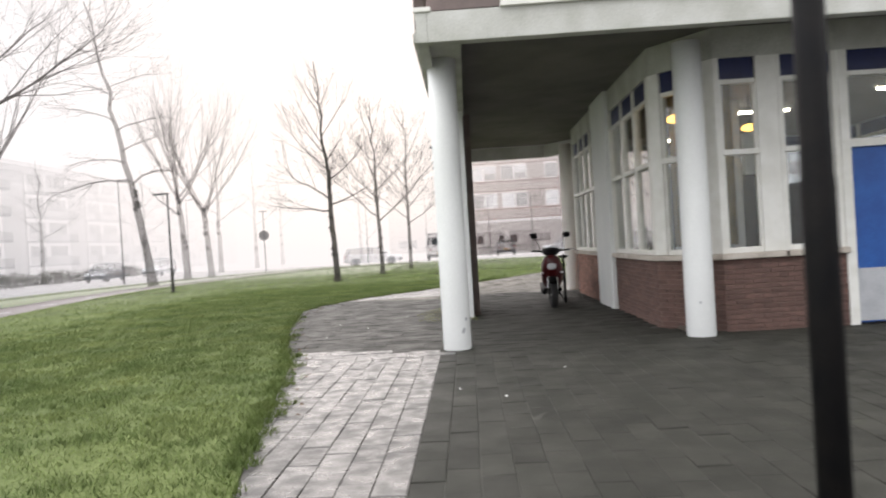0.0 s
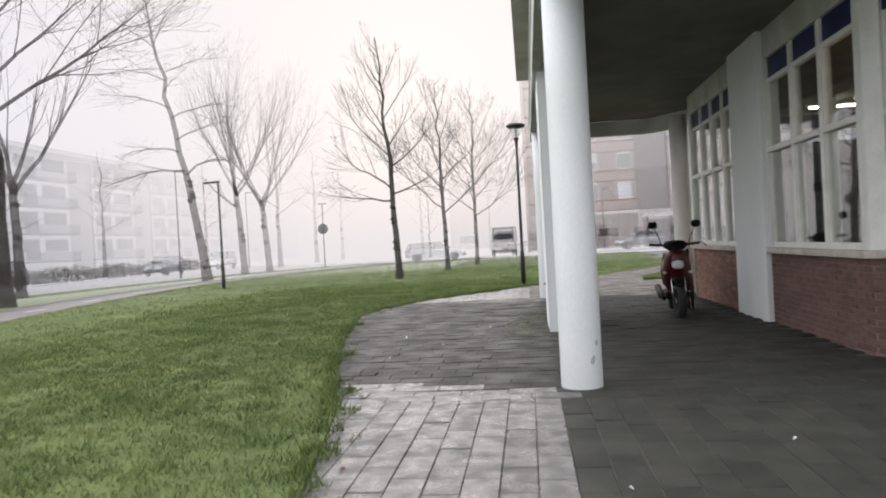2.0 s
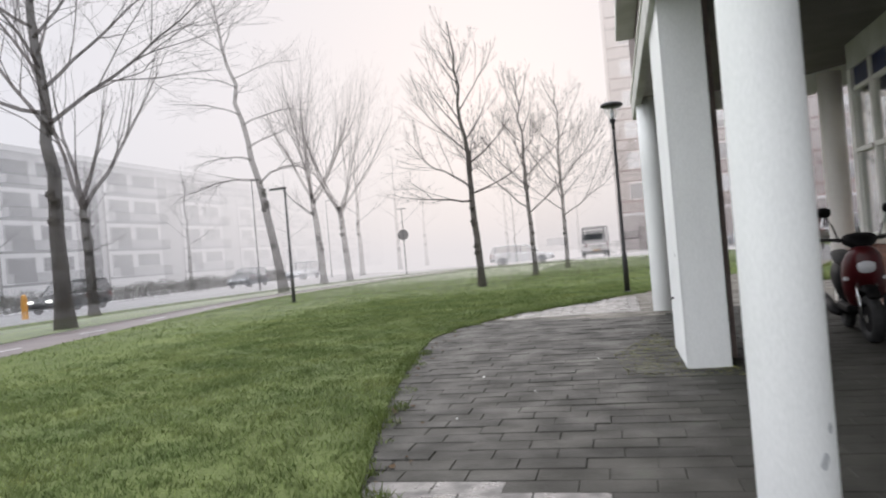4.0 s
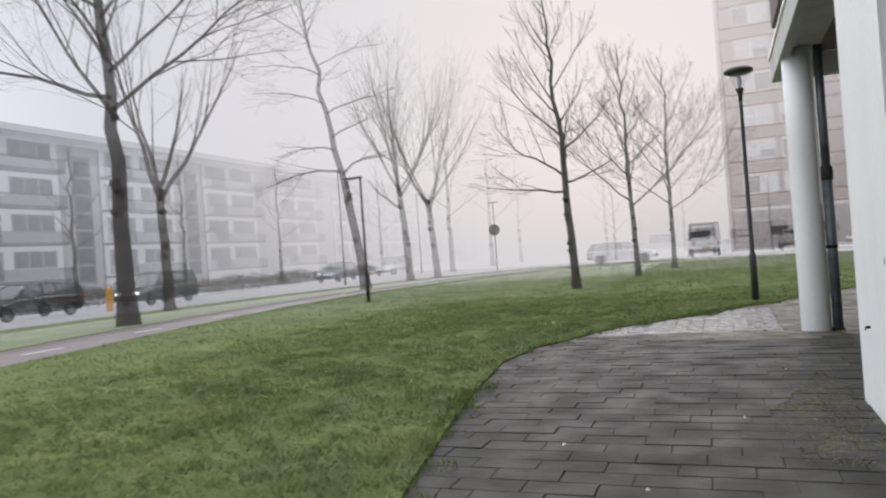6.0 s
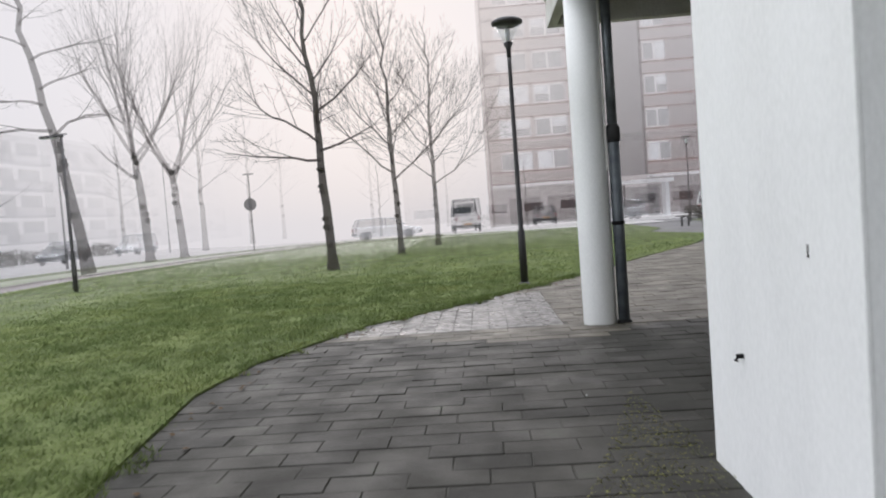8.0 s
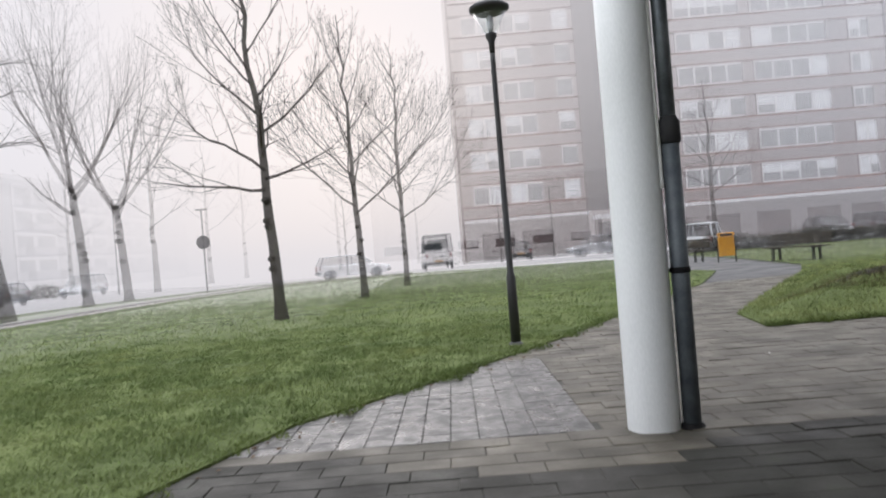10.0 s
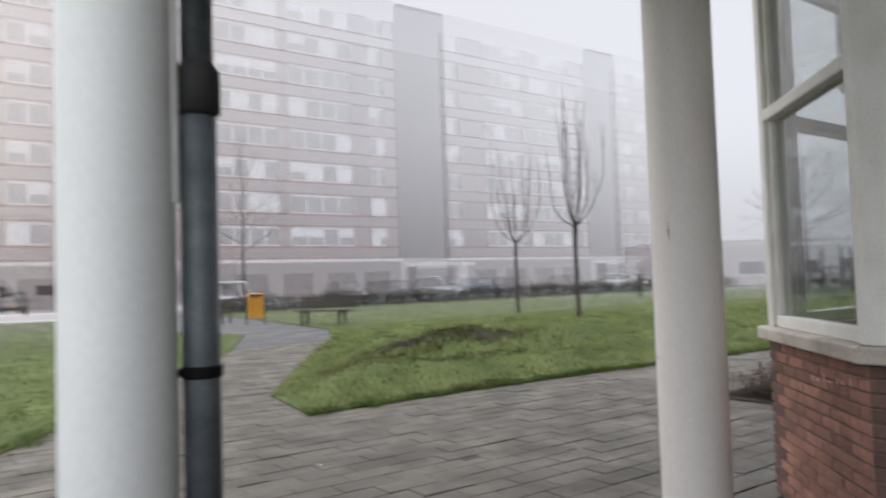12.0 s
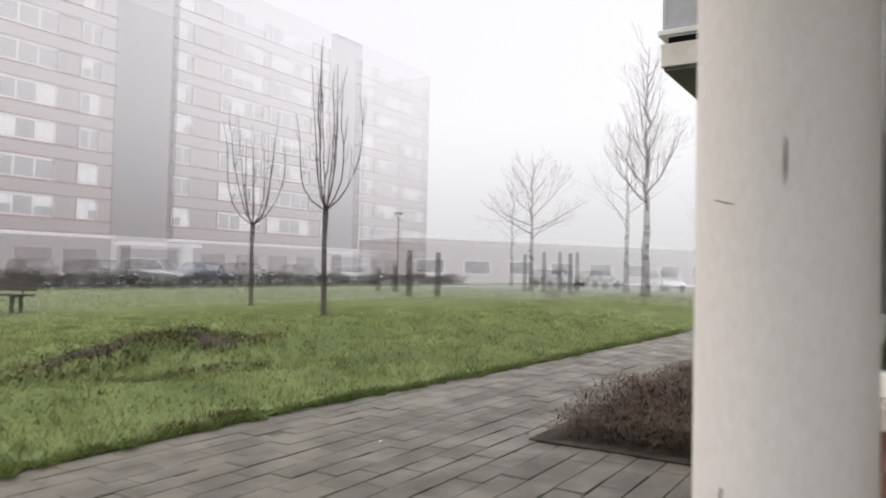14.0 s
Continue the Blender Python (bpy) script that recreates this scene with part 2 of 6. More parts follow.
M["blade"] = mat("grass_blade", (0.138, 0.178, 0.054), (0.088, 0.125, 0.036), 0.8, scale=1.1, fine=6, bump=0, c3=(0.18, 0.195, 0.062), spec=0.1, through_light=0.45)
M["asphalt"] = mat("road_asphalt", (0.075, 0.073, 0.073), (0.055, 0.054, 0.055), 0.75, scale=0.8, fine=60, bump=0.2, mist=2.4, clear=0.0, rough2=0.6, spec=0.2)
M["road"] = mat("wet_road_asphalt", (0.10, 0.098, 0.10), (0.075, 0.074, 0.076), 0.7, scale=0.8, fine=60, bump=0.2, mist=1.2, rough2=0.6, spec=0.15)
M["parking"] = mat("parking_asphalt", (0.07, 0.069, 0.07), (0.05, 0.049, 0.05), 0.75, scale=0.8, fine=60, bump=0.2, mist=0.55, rough2=0.6, spec=0.25)
M["redpath"] = mat("red_cycle_asphalt", (0.135, 0.108, 0.104), (0.10, 0.082, 0.08), 0.6, scale=0.8, fine=50, bump=0.2, mist=True)
M["kerb"] = mat("kerb_concrete", (0.30, 0.29, 0.28), (0.2, 0.2, 0.19), 0.8, scale=3, mist=True)
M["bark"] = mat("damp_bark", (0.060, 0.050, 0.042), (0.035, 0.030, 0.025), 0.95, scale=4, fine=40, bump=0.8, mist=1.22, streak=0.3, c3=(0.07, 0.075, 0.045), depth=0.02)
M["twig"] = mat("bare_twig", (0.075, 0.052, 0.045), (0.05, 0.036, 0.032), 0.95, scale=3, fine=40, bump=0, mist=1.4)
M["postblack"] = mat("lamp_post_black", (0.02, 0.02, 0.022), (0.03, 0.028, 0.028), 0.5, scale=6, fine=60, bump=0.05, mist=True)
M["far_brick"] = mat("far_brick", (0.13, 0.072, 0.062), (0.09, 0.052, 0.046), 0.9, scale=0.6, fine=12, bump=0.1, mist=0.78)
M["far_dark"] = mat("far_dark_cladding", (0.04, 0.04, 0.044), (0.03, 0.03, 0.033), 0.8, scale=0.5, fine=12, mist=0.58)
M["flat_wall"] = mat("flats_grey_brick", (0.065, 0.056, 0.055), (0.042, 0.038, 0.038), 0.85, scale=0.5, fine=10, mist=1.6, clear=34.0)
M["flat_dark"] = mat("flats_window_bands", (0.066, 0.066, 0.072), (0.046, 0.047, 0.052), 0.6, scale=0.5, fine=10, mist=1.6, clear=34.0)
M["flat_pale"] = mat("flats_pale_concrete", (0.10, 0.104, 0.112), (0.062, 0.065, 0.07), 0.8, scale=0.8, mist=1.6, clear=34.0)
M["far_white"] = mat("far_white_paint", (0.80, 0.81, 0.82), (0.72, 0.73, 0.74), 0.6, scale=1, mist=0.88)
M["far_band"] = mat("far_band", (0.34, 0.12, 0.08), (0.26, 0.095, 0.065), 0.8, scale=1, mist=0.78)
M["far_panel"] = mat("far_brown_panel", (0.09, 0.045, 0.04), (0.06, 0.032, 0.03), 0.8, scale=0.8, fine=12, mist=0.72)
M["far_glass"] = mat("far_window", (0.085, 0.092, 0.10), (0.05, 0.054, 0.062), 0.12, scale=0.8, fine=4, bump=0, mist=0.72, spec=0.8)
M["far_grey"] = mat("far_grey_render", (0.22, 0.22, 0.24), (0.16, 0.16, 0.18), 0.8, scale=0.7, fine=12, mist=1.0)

# ---- helpers for building ----


def part(name, bm, material, parent=None, label="", smooth=False):
    me = bpy.data.meshes.new(name)
    bmesh.ops.recalc_face_normals(bm, faces=bm.faces)
    bm.to_mesh(me); bm.free()
    if smooth:
        me.polygons.foreach_set("use_smooth", [True] * len(me.polygons))
    me.materials.append(material)
    ob = new(name, me)
    if parent is not None:
        ob.parent = parent
    if label:
        ob["label"] = label
    return ob


def raw(name, verts, faces, material, parent=None, smooth=False):
    me = bpy.data.meshes.new(name)
    me.from_pydata(verts, [], faces)
    if smooth:
        me.polygons.foreach_set("use_smooth", [True] * len(me.polygons))
    me.materials.append(material)
    ob = new(name, me)
    if parent is not None:
        ob.parent = parent
    return ob


def thing(name, x, y, z, turn, label, category, group="", kind=""):
    ob = new(name)
    ob.matrix_basis = pose(x, y, z, 0, 0, turn)
    return tagged(ob, label, category, group, kind)


def box(bm, x0, y0, z0, x1, y1, z1, bev=0.0, m=None):
    r = bmesh.ops.create_cube(bm, size=1.0)
    bmesh.ops.scale(bm, vec=(x1 - x0, y1 - y0, z1 - z0), verts=r["verts"])
    bmesh.ops.translate(bm, vec=((x0 + x1) / 2, (y0 + y1) / 2, (z0 + z1) / 2), verts=r["verts"])
    vs = r["verts"]
    if bev:
        es = list({e for v in vs for e in v.link_edges})
        rr = bmesh.ops.bevel(bm, geom=es, offset=bev, segments=2, affect="EDGES", profile=0.5)
        vs = list({v for f in rr["faces"] for v in f.verts} | {v for v in vs if v.is_valid})
    if m is not None:
        bmesh.ops.transform(bm, matrix=m, verts=vs)
    return bm


def abox(x0, y0, z0, x1, y1, z1, bev=0.0, m=None):
    return box(bmesh.new(), x0, y0, z0, x1, y1, z1, bev, m)


def slab(x0, y0, z0, x1, y1, z1, back="y"):
    """A facade piece that stands proud of the wall behind it, open where it meets the wall."""
    bm = abox(x0, y0, z0, x1, y1, z1)
    if back == "y":
        gone = [f for f in bm.faces if all(abs(v.co.y - y1) < 1e-5 for v in f.verts)]
    else:
        gone = [f for f in bm.faces if all(abs(v.co.x - x0) < 1e-5 for v in f.verts)]
    bmesh.ops.delete(bm, geom=gone, context="FACES_ONLY")
    return bm


def lathe(bm, profile, n=24, cx=0.0, cy=0.0):
    """Turns a profile of (radius, height) round the upright axis."""
    rings = []
    for r, z in profile:
        rings.append([bm.verts.new((cx + r * math.cos(2 * math.pi * i / n), cy + r * math.sin(2 * math.pi * i / n), z)) for i in range(n)])
    for a, b in zip(rings, rings[1:]):
        for i in range(n):
            bm.faces.new((a[i], a[(i + 1) % n], b[(i + 1) % n], b[i]))
    bm.faces.new(rings[0][::-1]); bm.faces.new(rings[-1])
    return bm


def tube(bm, pts, radii, n=8):
    """A round bar along a line of points."""
    pts = [Vector(p) for p in pts]
    rings = []
    for i, p in enumerate(pts):
        d = (pts[min(i + 1, len(pts) - 1)] - pts[max(i - 1, 0)]).normalized()
        a = d.cross(Vector((0, 0, 1)) if abs(d.z) < 0.9 else Vector((1, 0, 0))).normalized()
        b = d.cross(a)
        r = radii[i] if isinstance(radii, (list, tuple)) else radii
        rings.append([bm.verts.new(p + r * (math.cos(2 * math.pi * k / n) * a + math.sin(2 * math.pi * k / n) * b)) for k in range(n)])
    for u, v in zip(rings, rings[1:]):
        for k in range(n):
            bm.faces.new((u[k], u[(k + 1) % n], v[(k + 1) % n], v[k]))
    bm.faces.new(rings[0][::-1]); bm.faces.new(rings[-1])
    return bm


def prism(bm, outline, z0, z1, foot=True):
    lo = [bm.verts.new((x, y, z0)) for x, y in outline]
    hi = [bm.verts.new((x, y, z1)) for x, y in outline]
    k = len(outline)
    for i in range(k):
        bm.faces.new((lo[i], lo[(i + 1) % k], hi[(i + 1) % k], hi[i]))
    bm.faces.new(hi)
    if foot:
        bm.faces.new(lo[::-1])
    return bm


def inside(x, y, poly):
    hit = False
    for i in range(len(poly)):
        (x0, y0), (x1, y1) = poly[i], poly[i - 1]
        if (y0 > y) != (y1 > y) and x < (x1 - x0) * (y - y0) / (y1 - y0) + x0:
            hit = not hit
    return hit


# ---- ground ----
# the curved border between lawn and paving, from south to north, then along the path to the benches
BORDER = [(-0.9, -8.0), (-1.0, 0.0), (-1.36, 3.8), (-1.7, 5.6), (-2.07, 7.8), (-2.5, 9.5), (-3.0, 11.5), (-3.45, 13.8), (-3.72, 15.8), (-3.6, 16.9), (-2.85, 18.9), (-1.9, 20.1), (-0.95, 21.5), (0.0, 22.9), (0.95, 24.5), (2.4, 27.0), (4.2, 29.8), (6.2, 34.3), (5.0, 38.5), (6.2, 41.5)]
FARSIDE = [(9.5, 40.5), (8.7, 34.3), (7.2, 31.2), (4.3, 26.6), (2.63, 23.8), (2.41, 22.3)]
LAWN2 = [(2.41, 22.3), (2.63, 23.8), (4.3, 26.6), (7.2, 31.2), (8.7, 34.3), (9.5, 40.5), (10, 50.5), (75, 50.5), (75, 20.9), (30, 21.4), (18, 21.85), (9.3, 22.1), (5.7, 22.35)]
LAWN1 = BORDER + [(6.5, 50.5), (-4, 55.0), (-11, 52.5), (-13.6, 44), (-14.9, 34), (-14.6, 28), (-13.6, 22), (-12.2, 16), (-11.2, 8), (-10.6, -8)]


def ground_sheet():
    bm = prism(bmesh.new(), [(-600, -600), (600, -600), (600, 900), (-600, 900)], -0.45, -0.12, False)
    return tagged(part("ground", bm, M["asphalt"]), "wide dark wet ground reaching into the mist", "ground", kind="structure")


ground_sheet()
tagged(part("pavement", prism(bmesh.new(), [(-4.6, -9), (75, -9), (75, 51), (-4.6, 51)], -0.11, -0.035, False), M["paver_far"]), "wet grey paving under and round the arcade", "pavement", kind="structure")


def lawn(name, outline, label):
    """A lawn with a soft uneven skin, raised a little over the paving."""
    bm = bmesh.new()
    prism(bm, outline, -0.1, 0.0, False)
    return tagged(part(name, bm, M["grass"]), label, "lawn", kind="structure")


lawn("lawn", LAWN1, "damp green mown lawn with a curved worn border")
lawn("lawn_east", LAWN2, "damp green lawn with worn earth patches")
tagged(part("road", prism(bmesh.new(), [(-20.5, -9), (-21, 8), (-21.6, 20), (-21.6, 28), (-21, 36), (-19.3, 46), (-14, 56.8), (-4, 57.6), (75, 57.6), (75, 66), (-20, 66), (-33, 80), (-33, -9)], -0.118, -0.1, False), M["road"]), "wet grey asphalt road fading in the mist", "road", kind="structure")
tagged(part("cycle_path", prism(bmesh.new(), [(-10.6, -9), (-11.2, 8), (-12.2, 16), (-13.6, 22), (-14.6, 28), (-14.9, 34), (-13.6, 44), (-11, 52.5), (-4, 55), (-4, 57), (-12.5, 55.0), (-15.6, 45), (-17.0, 34), (-16.7, 28), (-15.9, 22), (-14.6, 16), (-13.6, 8), (-13.0, -9)], -0.11, -0.03, False), M["redpath"]), "reddish wet asphalt cycle path beside the lawn", "path", kind="structure")
tagged(part("verge", prism(bmesh.new(), [(-13.0, -9), (-13.6, 8), (-14.6, 16), (-15.9, 22), (-16.7, 28), (-17.0, 34), (-15.6, 45), (-12.5, 55), (-4, 57), (-4, 57.6), (-14.0, 56.8), (-19.3, 46), (-21.0, 36), (-21.6, 28), (-21.6, 20), (-21.0, 8), (-20.5, -9)], -0.11, 0.0, False), M["grass"]), "strip of green grass between cycle path and road", "verge", kind="structure")

# ---- arcade building ----
SOFFIT, BEAM = 3.8, 3.58


def column(x, y, r, label, paint="white"):
    t = thing("column", x, y, -0.04, 0, label, "column", "arcade columns")
    bm = bmesh.new()
    lathe(bm, [(r * 0.96, 0.0), (r, 0.02), (r, 1.2), (r * 0.995, 2.4), (r, BEAM + 0.05)], 40)
    part("shaft", bm, M[paint], t, smooth=True)
    return t


column(-0.2, 8.93, 0.175, "round white painted concrete column on wet paving")
column(2.82, 8.93, 0.175, "round white painted column before the bay window")
column(-0.22, 18.05, 0.175, "round white painted column with downpipe beside it")
column(2.58, 17.935, 0.179, "round cream painted column with scuff marks by the bay", "cream_column")
CASING = mat("brown_casing", (0.19, 0.15, 0.135), (0.14, 0.11, 0.10), 0.8, scale=4, fine=50, bump=0.1)
pil = thing("square_pillar", 0, 0, 0, 0, "broad rectangular white rendered pillar of the arcade", "pillar")
part("shaft", abox(-0.36, 12.44, -0.04, 0.04, 13.87, BEAM + 0.05, 0.012), M["white"], pil)
part("casing", abox(0.042, 12.95, -0.04, 0.16, 13.8, BEAM + 0.03, 0.006), CASING, pil, "dark brown board casing")

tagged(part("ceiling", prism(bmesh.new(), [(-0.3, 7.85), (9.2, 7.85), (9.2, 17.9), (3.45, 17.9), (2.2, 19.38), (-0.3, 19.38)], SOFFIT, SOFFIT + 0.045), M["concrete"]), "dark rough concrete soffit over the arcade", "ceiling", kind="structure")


def upper_storey():
    """The overhanging storey: a pale edge beam, dark boarding and a projecting bay above."""
    t = thing("upper_storey", 0, 0, 0, 0, "overhanging upper storey with pale edge beam and dark boarding", "building", kind="structure")
    lo, hi = BEAM - 0.11, SOFFIT
    part("edge_beam", abox(-0.42, 7.7, lo, -0.3, 19.52, hi, 0.008), M["beam"], t)
    part("edge_beam", abox(-0.3, 7.7, lo, 9.2, 7.85, hi, 0.008), M["beam"], t)
    part("edge_beam", abox(-0.3, 19.38, lo, 2.2, 19.52, hi, 0.008), M["beam"], t)
    bm = prism(bmesh.new(), [(2.2, 19.38), (2.26, 19.52), (3.6, 18.05), (3.45, 17.9)], lo, hi)
    part("edge_beam", bm, M["beam"], t)
    part("column_beam", abox(-0.298, 7.852, BEAM, 0.06, 19.378, SOFFIT - 0.002, 0.006), M["beam"], t, "pale beam over the columns")
    part("drip_edge", abox(-0.44, 7.68, hi, -0.25, 19.54, hi + 0.05, 0.006), M["frame"], t, "white metal drip edge")
    part("drip_edge", abox(0.5, 7.66, hi, 9.2, 7.9, hi + 0.06, 0.006), M["frame"], t, "white metal drip edge")
    # wall carried up to 22 m, its unseen top added to shade the paving
    part("wall", prism(bmesh.new(), [(-0.3, 7.82), (9.2, 7.82), (9.2, 17.95), (3.4, 17.95), (2.2, 19.42), (-0.3, 19.42)], hi + 0.05, 22.0), M["upper"], t)
    for z in (4.25, 5.2, 6.15):
        part("board", abox(-0.37, 7.75, z, -0.302, 19.44, z + 0.82, 0.01), M["upper"], t)
    part("oriel", abox(-0.62, 11.0, 4.55, -0.372, 17.2, 7.2, 0.02), M["upper"], t, "projecting dark boarded bay")
    part("oriel_base", abox(-0.65, 10.96, 4.4, -0.372, 17.24, 4.55, 0.01), M["beam"], t)
    part("balcony_slab", abox(8.87, 17.97, 3.6, 13.2, 20.0, 3.86, 0.01), M["cream"], t, "cream balcony slab")
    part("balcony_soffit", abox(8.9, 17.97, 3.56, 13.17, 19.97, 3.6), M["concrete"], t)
    # black strip added to draw the dark gap between slab and rail
    part("balcony_gutter", abox(8.93, 17.97, 3.88, 13.2, 19.94, 3.95, 0.01), M["black"], t)
    part("balcony_rail", abox(8.84, 17.97, 3.95, 8.92, 20.03, 4.01, 0.005), M["frame"], t)
    part("balcony_rail", abox(8.92, 19.95, 3.95, 13.2, 20.03, 4.01, 0.005), M["frame"], t)
    for k in range(4):
        part("balcony_screen", abox(8.865, 17.98 + 0.5 * k, 4.02, 8.885, 18.46 + 0.5 * k, 5.0, 0.003), M["grey_panel"], t, "grey balcony screen")
    for k in range(8):
        part("balcony_screen", abox(8.92 + 0.53 * k, 19.985, 4.02, 9.43 + 0.53 * k, 20.0, 5.0, 0.003), M["grey_panel"], t, "grey balcony screen")


upper_storey()

# ---- glazed ground floor ----
PLINTH, SILL, TRANSOM, PANEL, HEAD = 0.885, 0.96, 2.23, 3.12, 3.42
BRICKS = []          # (parent, length, wall matrix) filled below, laid at the end of the file


def wall_run(number, a, b, label, lights, ends=(0.16, 0.16), door=None):
    """A stretch of wall from a to b, outside on its left: brick plinth, stone sill, painted window with navy top panels."""
    ax, ay = a; bx, by = b
    L = math.hypot(bx - ax, by - ay)
    turn = math.degrees(math.atan2(by - ay, bx - ax))
    w = thing("wall_" + number, ax, ay, 0, turn, label, "wall", kind="structure")
    part("plinth", abox(0, -0.22, -0.05, L, -0.012, PLINTH), M["mortar"], w, "brick plinth")
    part("sill", abox(-0.03, -0.2, PLINTH, L + 0.03, 0.06, SILL, 0.012), M["sill"], w, "weathered stone sill")
    part("head", abox(0, -0.2, HEAD, L, -0.01, SOFFIT + 0.02), M["beam"], w)
    BRICKS.append((w, L, number))
    win = thing("window_" + number, ax, ay, 0, turn, "white painted window with navy panels over a transom", "window", kind="structure")
    e0, e1 = ends
    part("post", abox(0.0, -0.16, SILL, e0, 0.0, HEAD, 0.008), M["frame"], win)
    part("post", abox(L - e1, -0.16, SILL, L, 0.0, HEAD, 0.008), M["frame"], win)
    n = lights
    step = (L - e0 - e1) / n
    for i in range(1, n):
        x = e0 + i * step
        part("mullion", abox(x - 0.05, -0.13, SILL, x + 0.05, -0.015, HEAD, 0.008), M["frame"], win)
    for i in range(n):
        x0 = e0 + i * step + (0.05 if i else 0.0)
        x1 = e0 + (i + 1) * step - (0.05 if i < n - 1 else 0.0)
        part("transom", abox(x0, -0.11, TRANSOM - 0.035, x1, 0.005, TRANSOM + 0.035, 0.008), M["frame"], win)
        part("rail", abox(x0, -0.1, SILL, x1, -0.02, SILL + 0.07, 0.008), M["frame"], win)
        part("rail", abox(x0, -0.1, PANEL - 0.03, x1, -0.02, PANEL + 0.03, 0.006), M["frame"], win)
        part("top_panel", abox(x0, -0.08, PANEL + 0.03, x1, -0.05, HEAD, 0.003), M["navy"], win, "navy blue painted panel")
        for z0, z1 in ((SILL + 0.07, TRANSOM - 0.035), (TRANSOM + 0.035, PANEL - 0.03)):
            part("stile", abox(x0, -0.09, z0, x0 + 0.035, -0.03, z1, 0.004), M["frame"], win)
            part("stile", abox(x1 - 0.035, -0.09, z0, x1, -0.03, z1, 0.004), M["frame"], win)
            p = part("pane", abox(x0 + 0.035, -0.064, z0, x1 - 0.035, -0.058, z1), M["glass"], win)
            p.visible_shadow = False
    return w


X = 2.575
wall_run("south_1", (4.72, 9.1), (3.98, 9.1), "brown brick plinth with painted window beside the blue door", 1, (0.06, 0.05))
wall_run("south_3", (3.98, 9.1), (3.2, 9.1), "brown brick plinth under a window beside a broad white post", 1, (0.26, 0.07))
wall_run("south_2", (9.0, 9.1), (5.91, 9.1), "brown brick plinth with painted windows", 3)
wall_run("southwest", (3.2, 9.1), (X, 9.9), "slanting brown brick plinth under a bay window", 1, (0.18, 0.18))
wall_run("west_1", (X, 9.9), (X, 12.64), "brown brick plinth under a three-light bay window", 3, (0.16, 0.05))
wall_run("west_2", (X, 14.0), (X, 17.05), "red brick plinth under a four-light bay window", 4, (0.05, 0.16))
wall_run("northwest", (X, 17.05), (3.46, 18.0), "slanting red brick plinth with chalk scrawl under the window", 1, (0.09, 0.09))
wall_run("north", (3.46, 18.0), (9.0, 18.0), "red brick plinth under painted windows", 4)
tagged(part("wall_pier", abox(X - 0.07, 12.64, -0.05, X + 0.2, 14.0, SOFFIT + 0.02, 0.012), M["white"]), "plain white rendered wall pier between bay windows", "wall", kind="structure")
wall_run("east", (9.0, 17.95), (9.0, 9.1), "brown brick plinth under the windows across the room", 6)
tagged(part("floor_inside", abox(2.75, 9.3, -0.04, 9.0, 17.75, 0.02), M["roomfloor"]), "dark room floor", "floor", kind="structure")
d = thing("door_1", 4.72, 9.1, 0, 0, "blue door with grey kick panel and glazed top light", "door", kind="structure")
part("jamb", abox(0.0, -0.02, -0.03, 0.12, 0.16, HEAD, 0.006), M["frame"], d)
part("jamb", abox(1.07, -0.02, -0.03, 1.19, 0.16, HEAD, 0.006), M["frame"], d)
part("transom", abox(0.12, -0.02, 2.2, 1.07, 0.12, 2.3, 0.006), M["frame"], d)
part("head", abox(0, 0.0, HEAD, 1.19, 0.2, SOFFIT + 0.02), M["beam"], d)
part("leaf", abox(0.12, 0.03, 0.0, 1.07, 0.08, 2.2, 0.004), M["blue"], d, "bright blue door leaf")
part("kick_panel", abox(0.13, 0.018, 0.02, 1.06, 0.03, 0.68, 0.004), M["grey_panel"], d)
part("handle", tube(bmesh.new(), [(0.96, 0.03, 1.05), (0.96, -0.03, 1.05), (0.84, -0.03, 1.05)], 0.011), M["zinc"], d)
part("rail", abox(0.12, -0.01, PANEL - 0.03, 1.07, 0.1, PANEL + 0.03, 0.006), M["frame"], d)
part("top_panel", abox(0.12, 0.04, PANEL + 0.03, 1.07, 0.07, HEAD, 0.003), M["navy"], d)
part("pane", abox(0.12, 0.05, 2.3, 1.07, 0.056, PANEL - 0.03), M["glass"], d).visible_shadow = False

# the room behind the glass
tagged(part("ceiling_inside", prism(bmesh.new(), [(2.75, 9.95), (3.3, 9.3), (9.0, 9.3), (9.0, 17.75), (3.6, 17.75), (2.75, 16.95)], HEAD + 0.01, HEAD + 0.06), M["room"]), "plain room ceiling", "ceiling", kind="structure")


def room_column(x, y):
    t = thing("room_column", x, y, 0.02, 0, "square white post inside the room", "column", "room columns")
    part("shaft", abox(-0.11, -0.11, 0, 0.11, 0.11, HEAD - 0.01, 0.01), M["white"], t)


for x, y in ((4.8, 16.2), (4.6, 12.4), (5.2, 10.6), (6.6, 16.8)):
    room_column(x, y)


def cupboard(x, y, w, d, h):
    t = thing("cupboard", x, y, 0.02, 0, "dark grey cupboard in the dim room, the widest added to block daylight", "cupboard", "room cupboards")
    part("body", abox(0, 0, 0, w, d, h, 0.01), M["curtain"], t)
    part("door", abox(-0.018, 0.02, 0.05, -0.002, d / 2 - 0.005, h - 0.04, 0.003), M["roomfloor"], t)
    part("door", abox(-0.018, d / 2 + 0.005, 0.05, -0.002, d - 0.02, h - 0.04, 0.003), M["roomfloor"], t)


cupboard(7.4, 10.0, 0.5, 1.4, 2.0)
cupboard(5.6, 14.6, 0.5, 1.6, 2.3)
cupboard(7.6, 16.0, 0.6, 1.4, 2.2)
# long block added along the north windows to keep the room dark
cupboard(4.35, 16.95, 3.2, 0.72, 2.75)


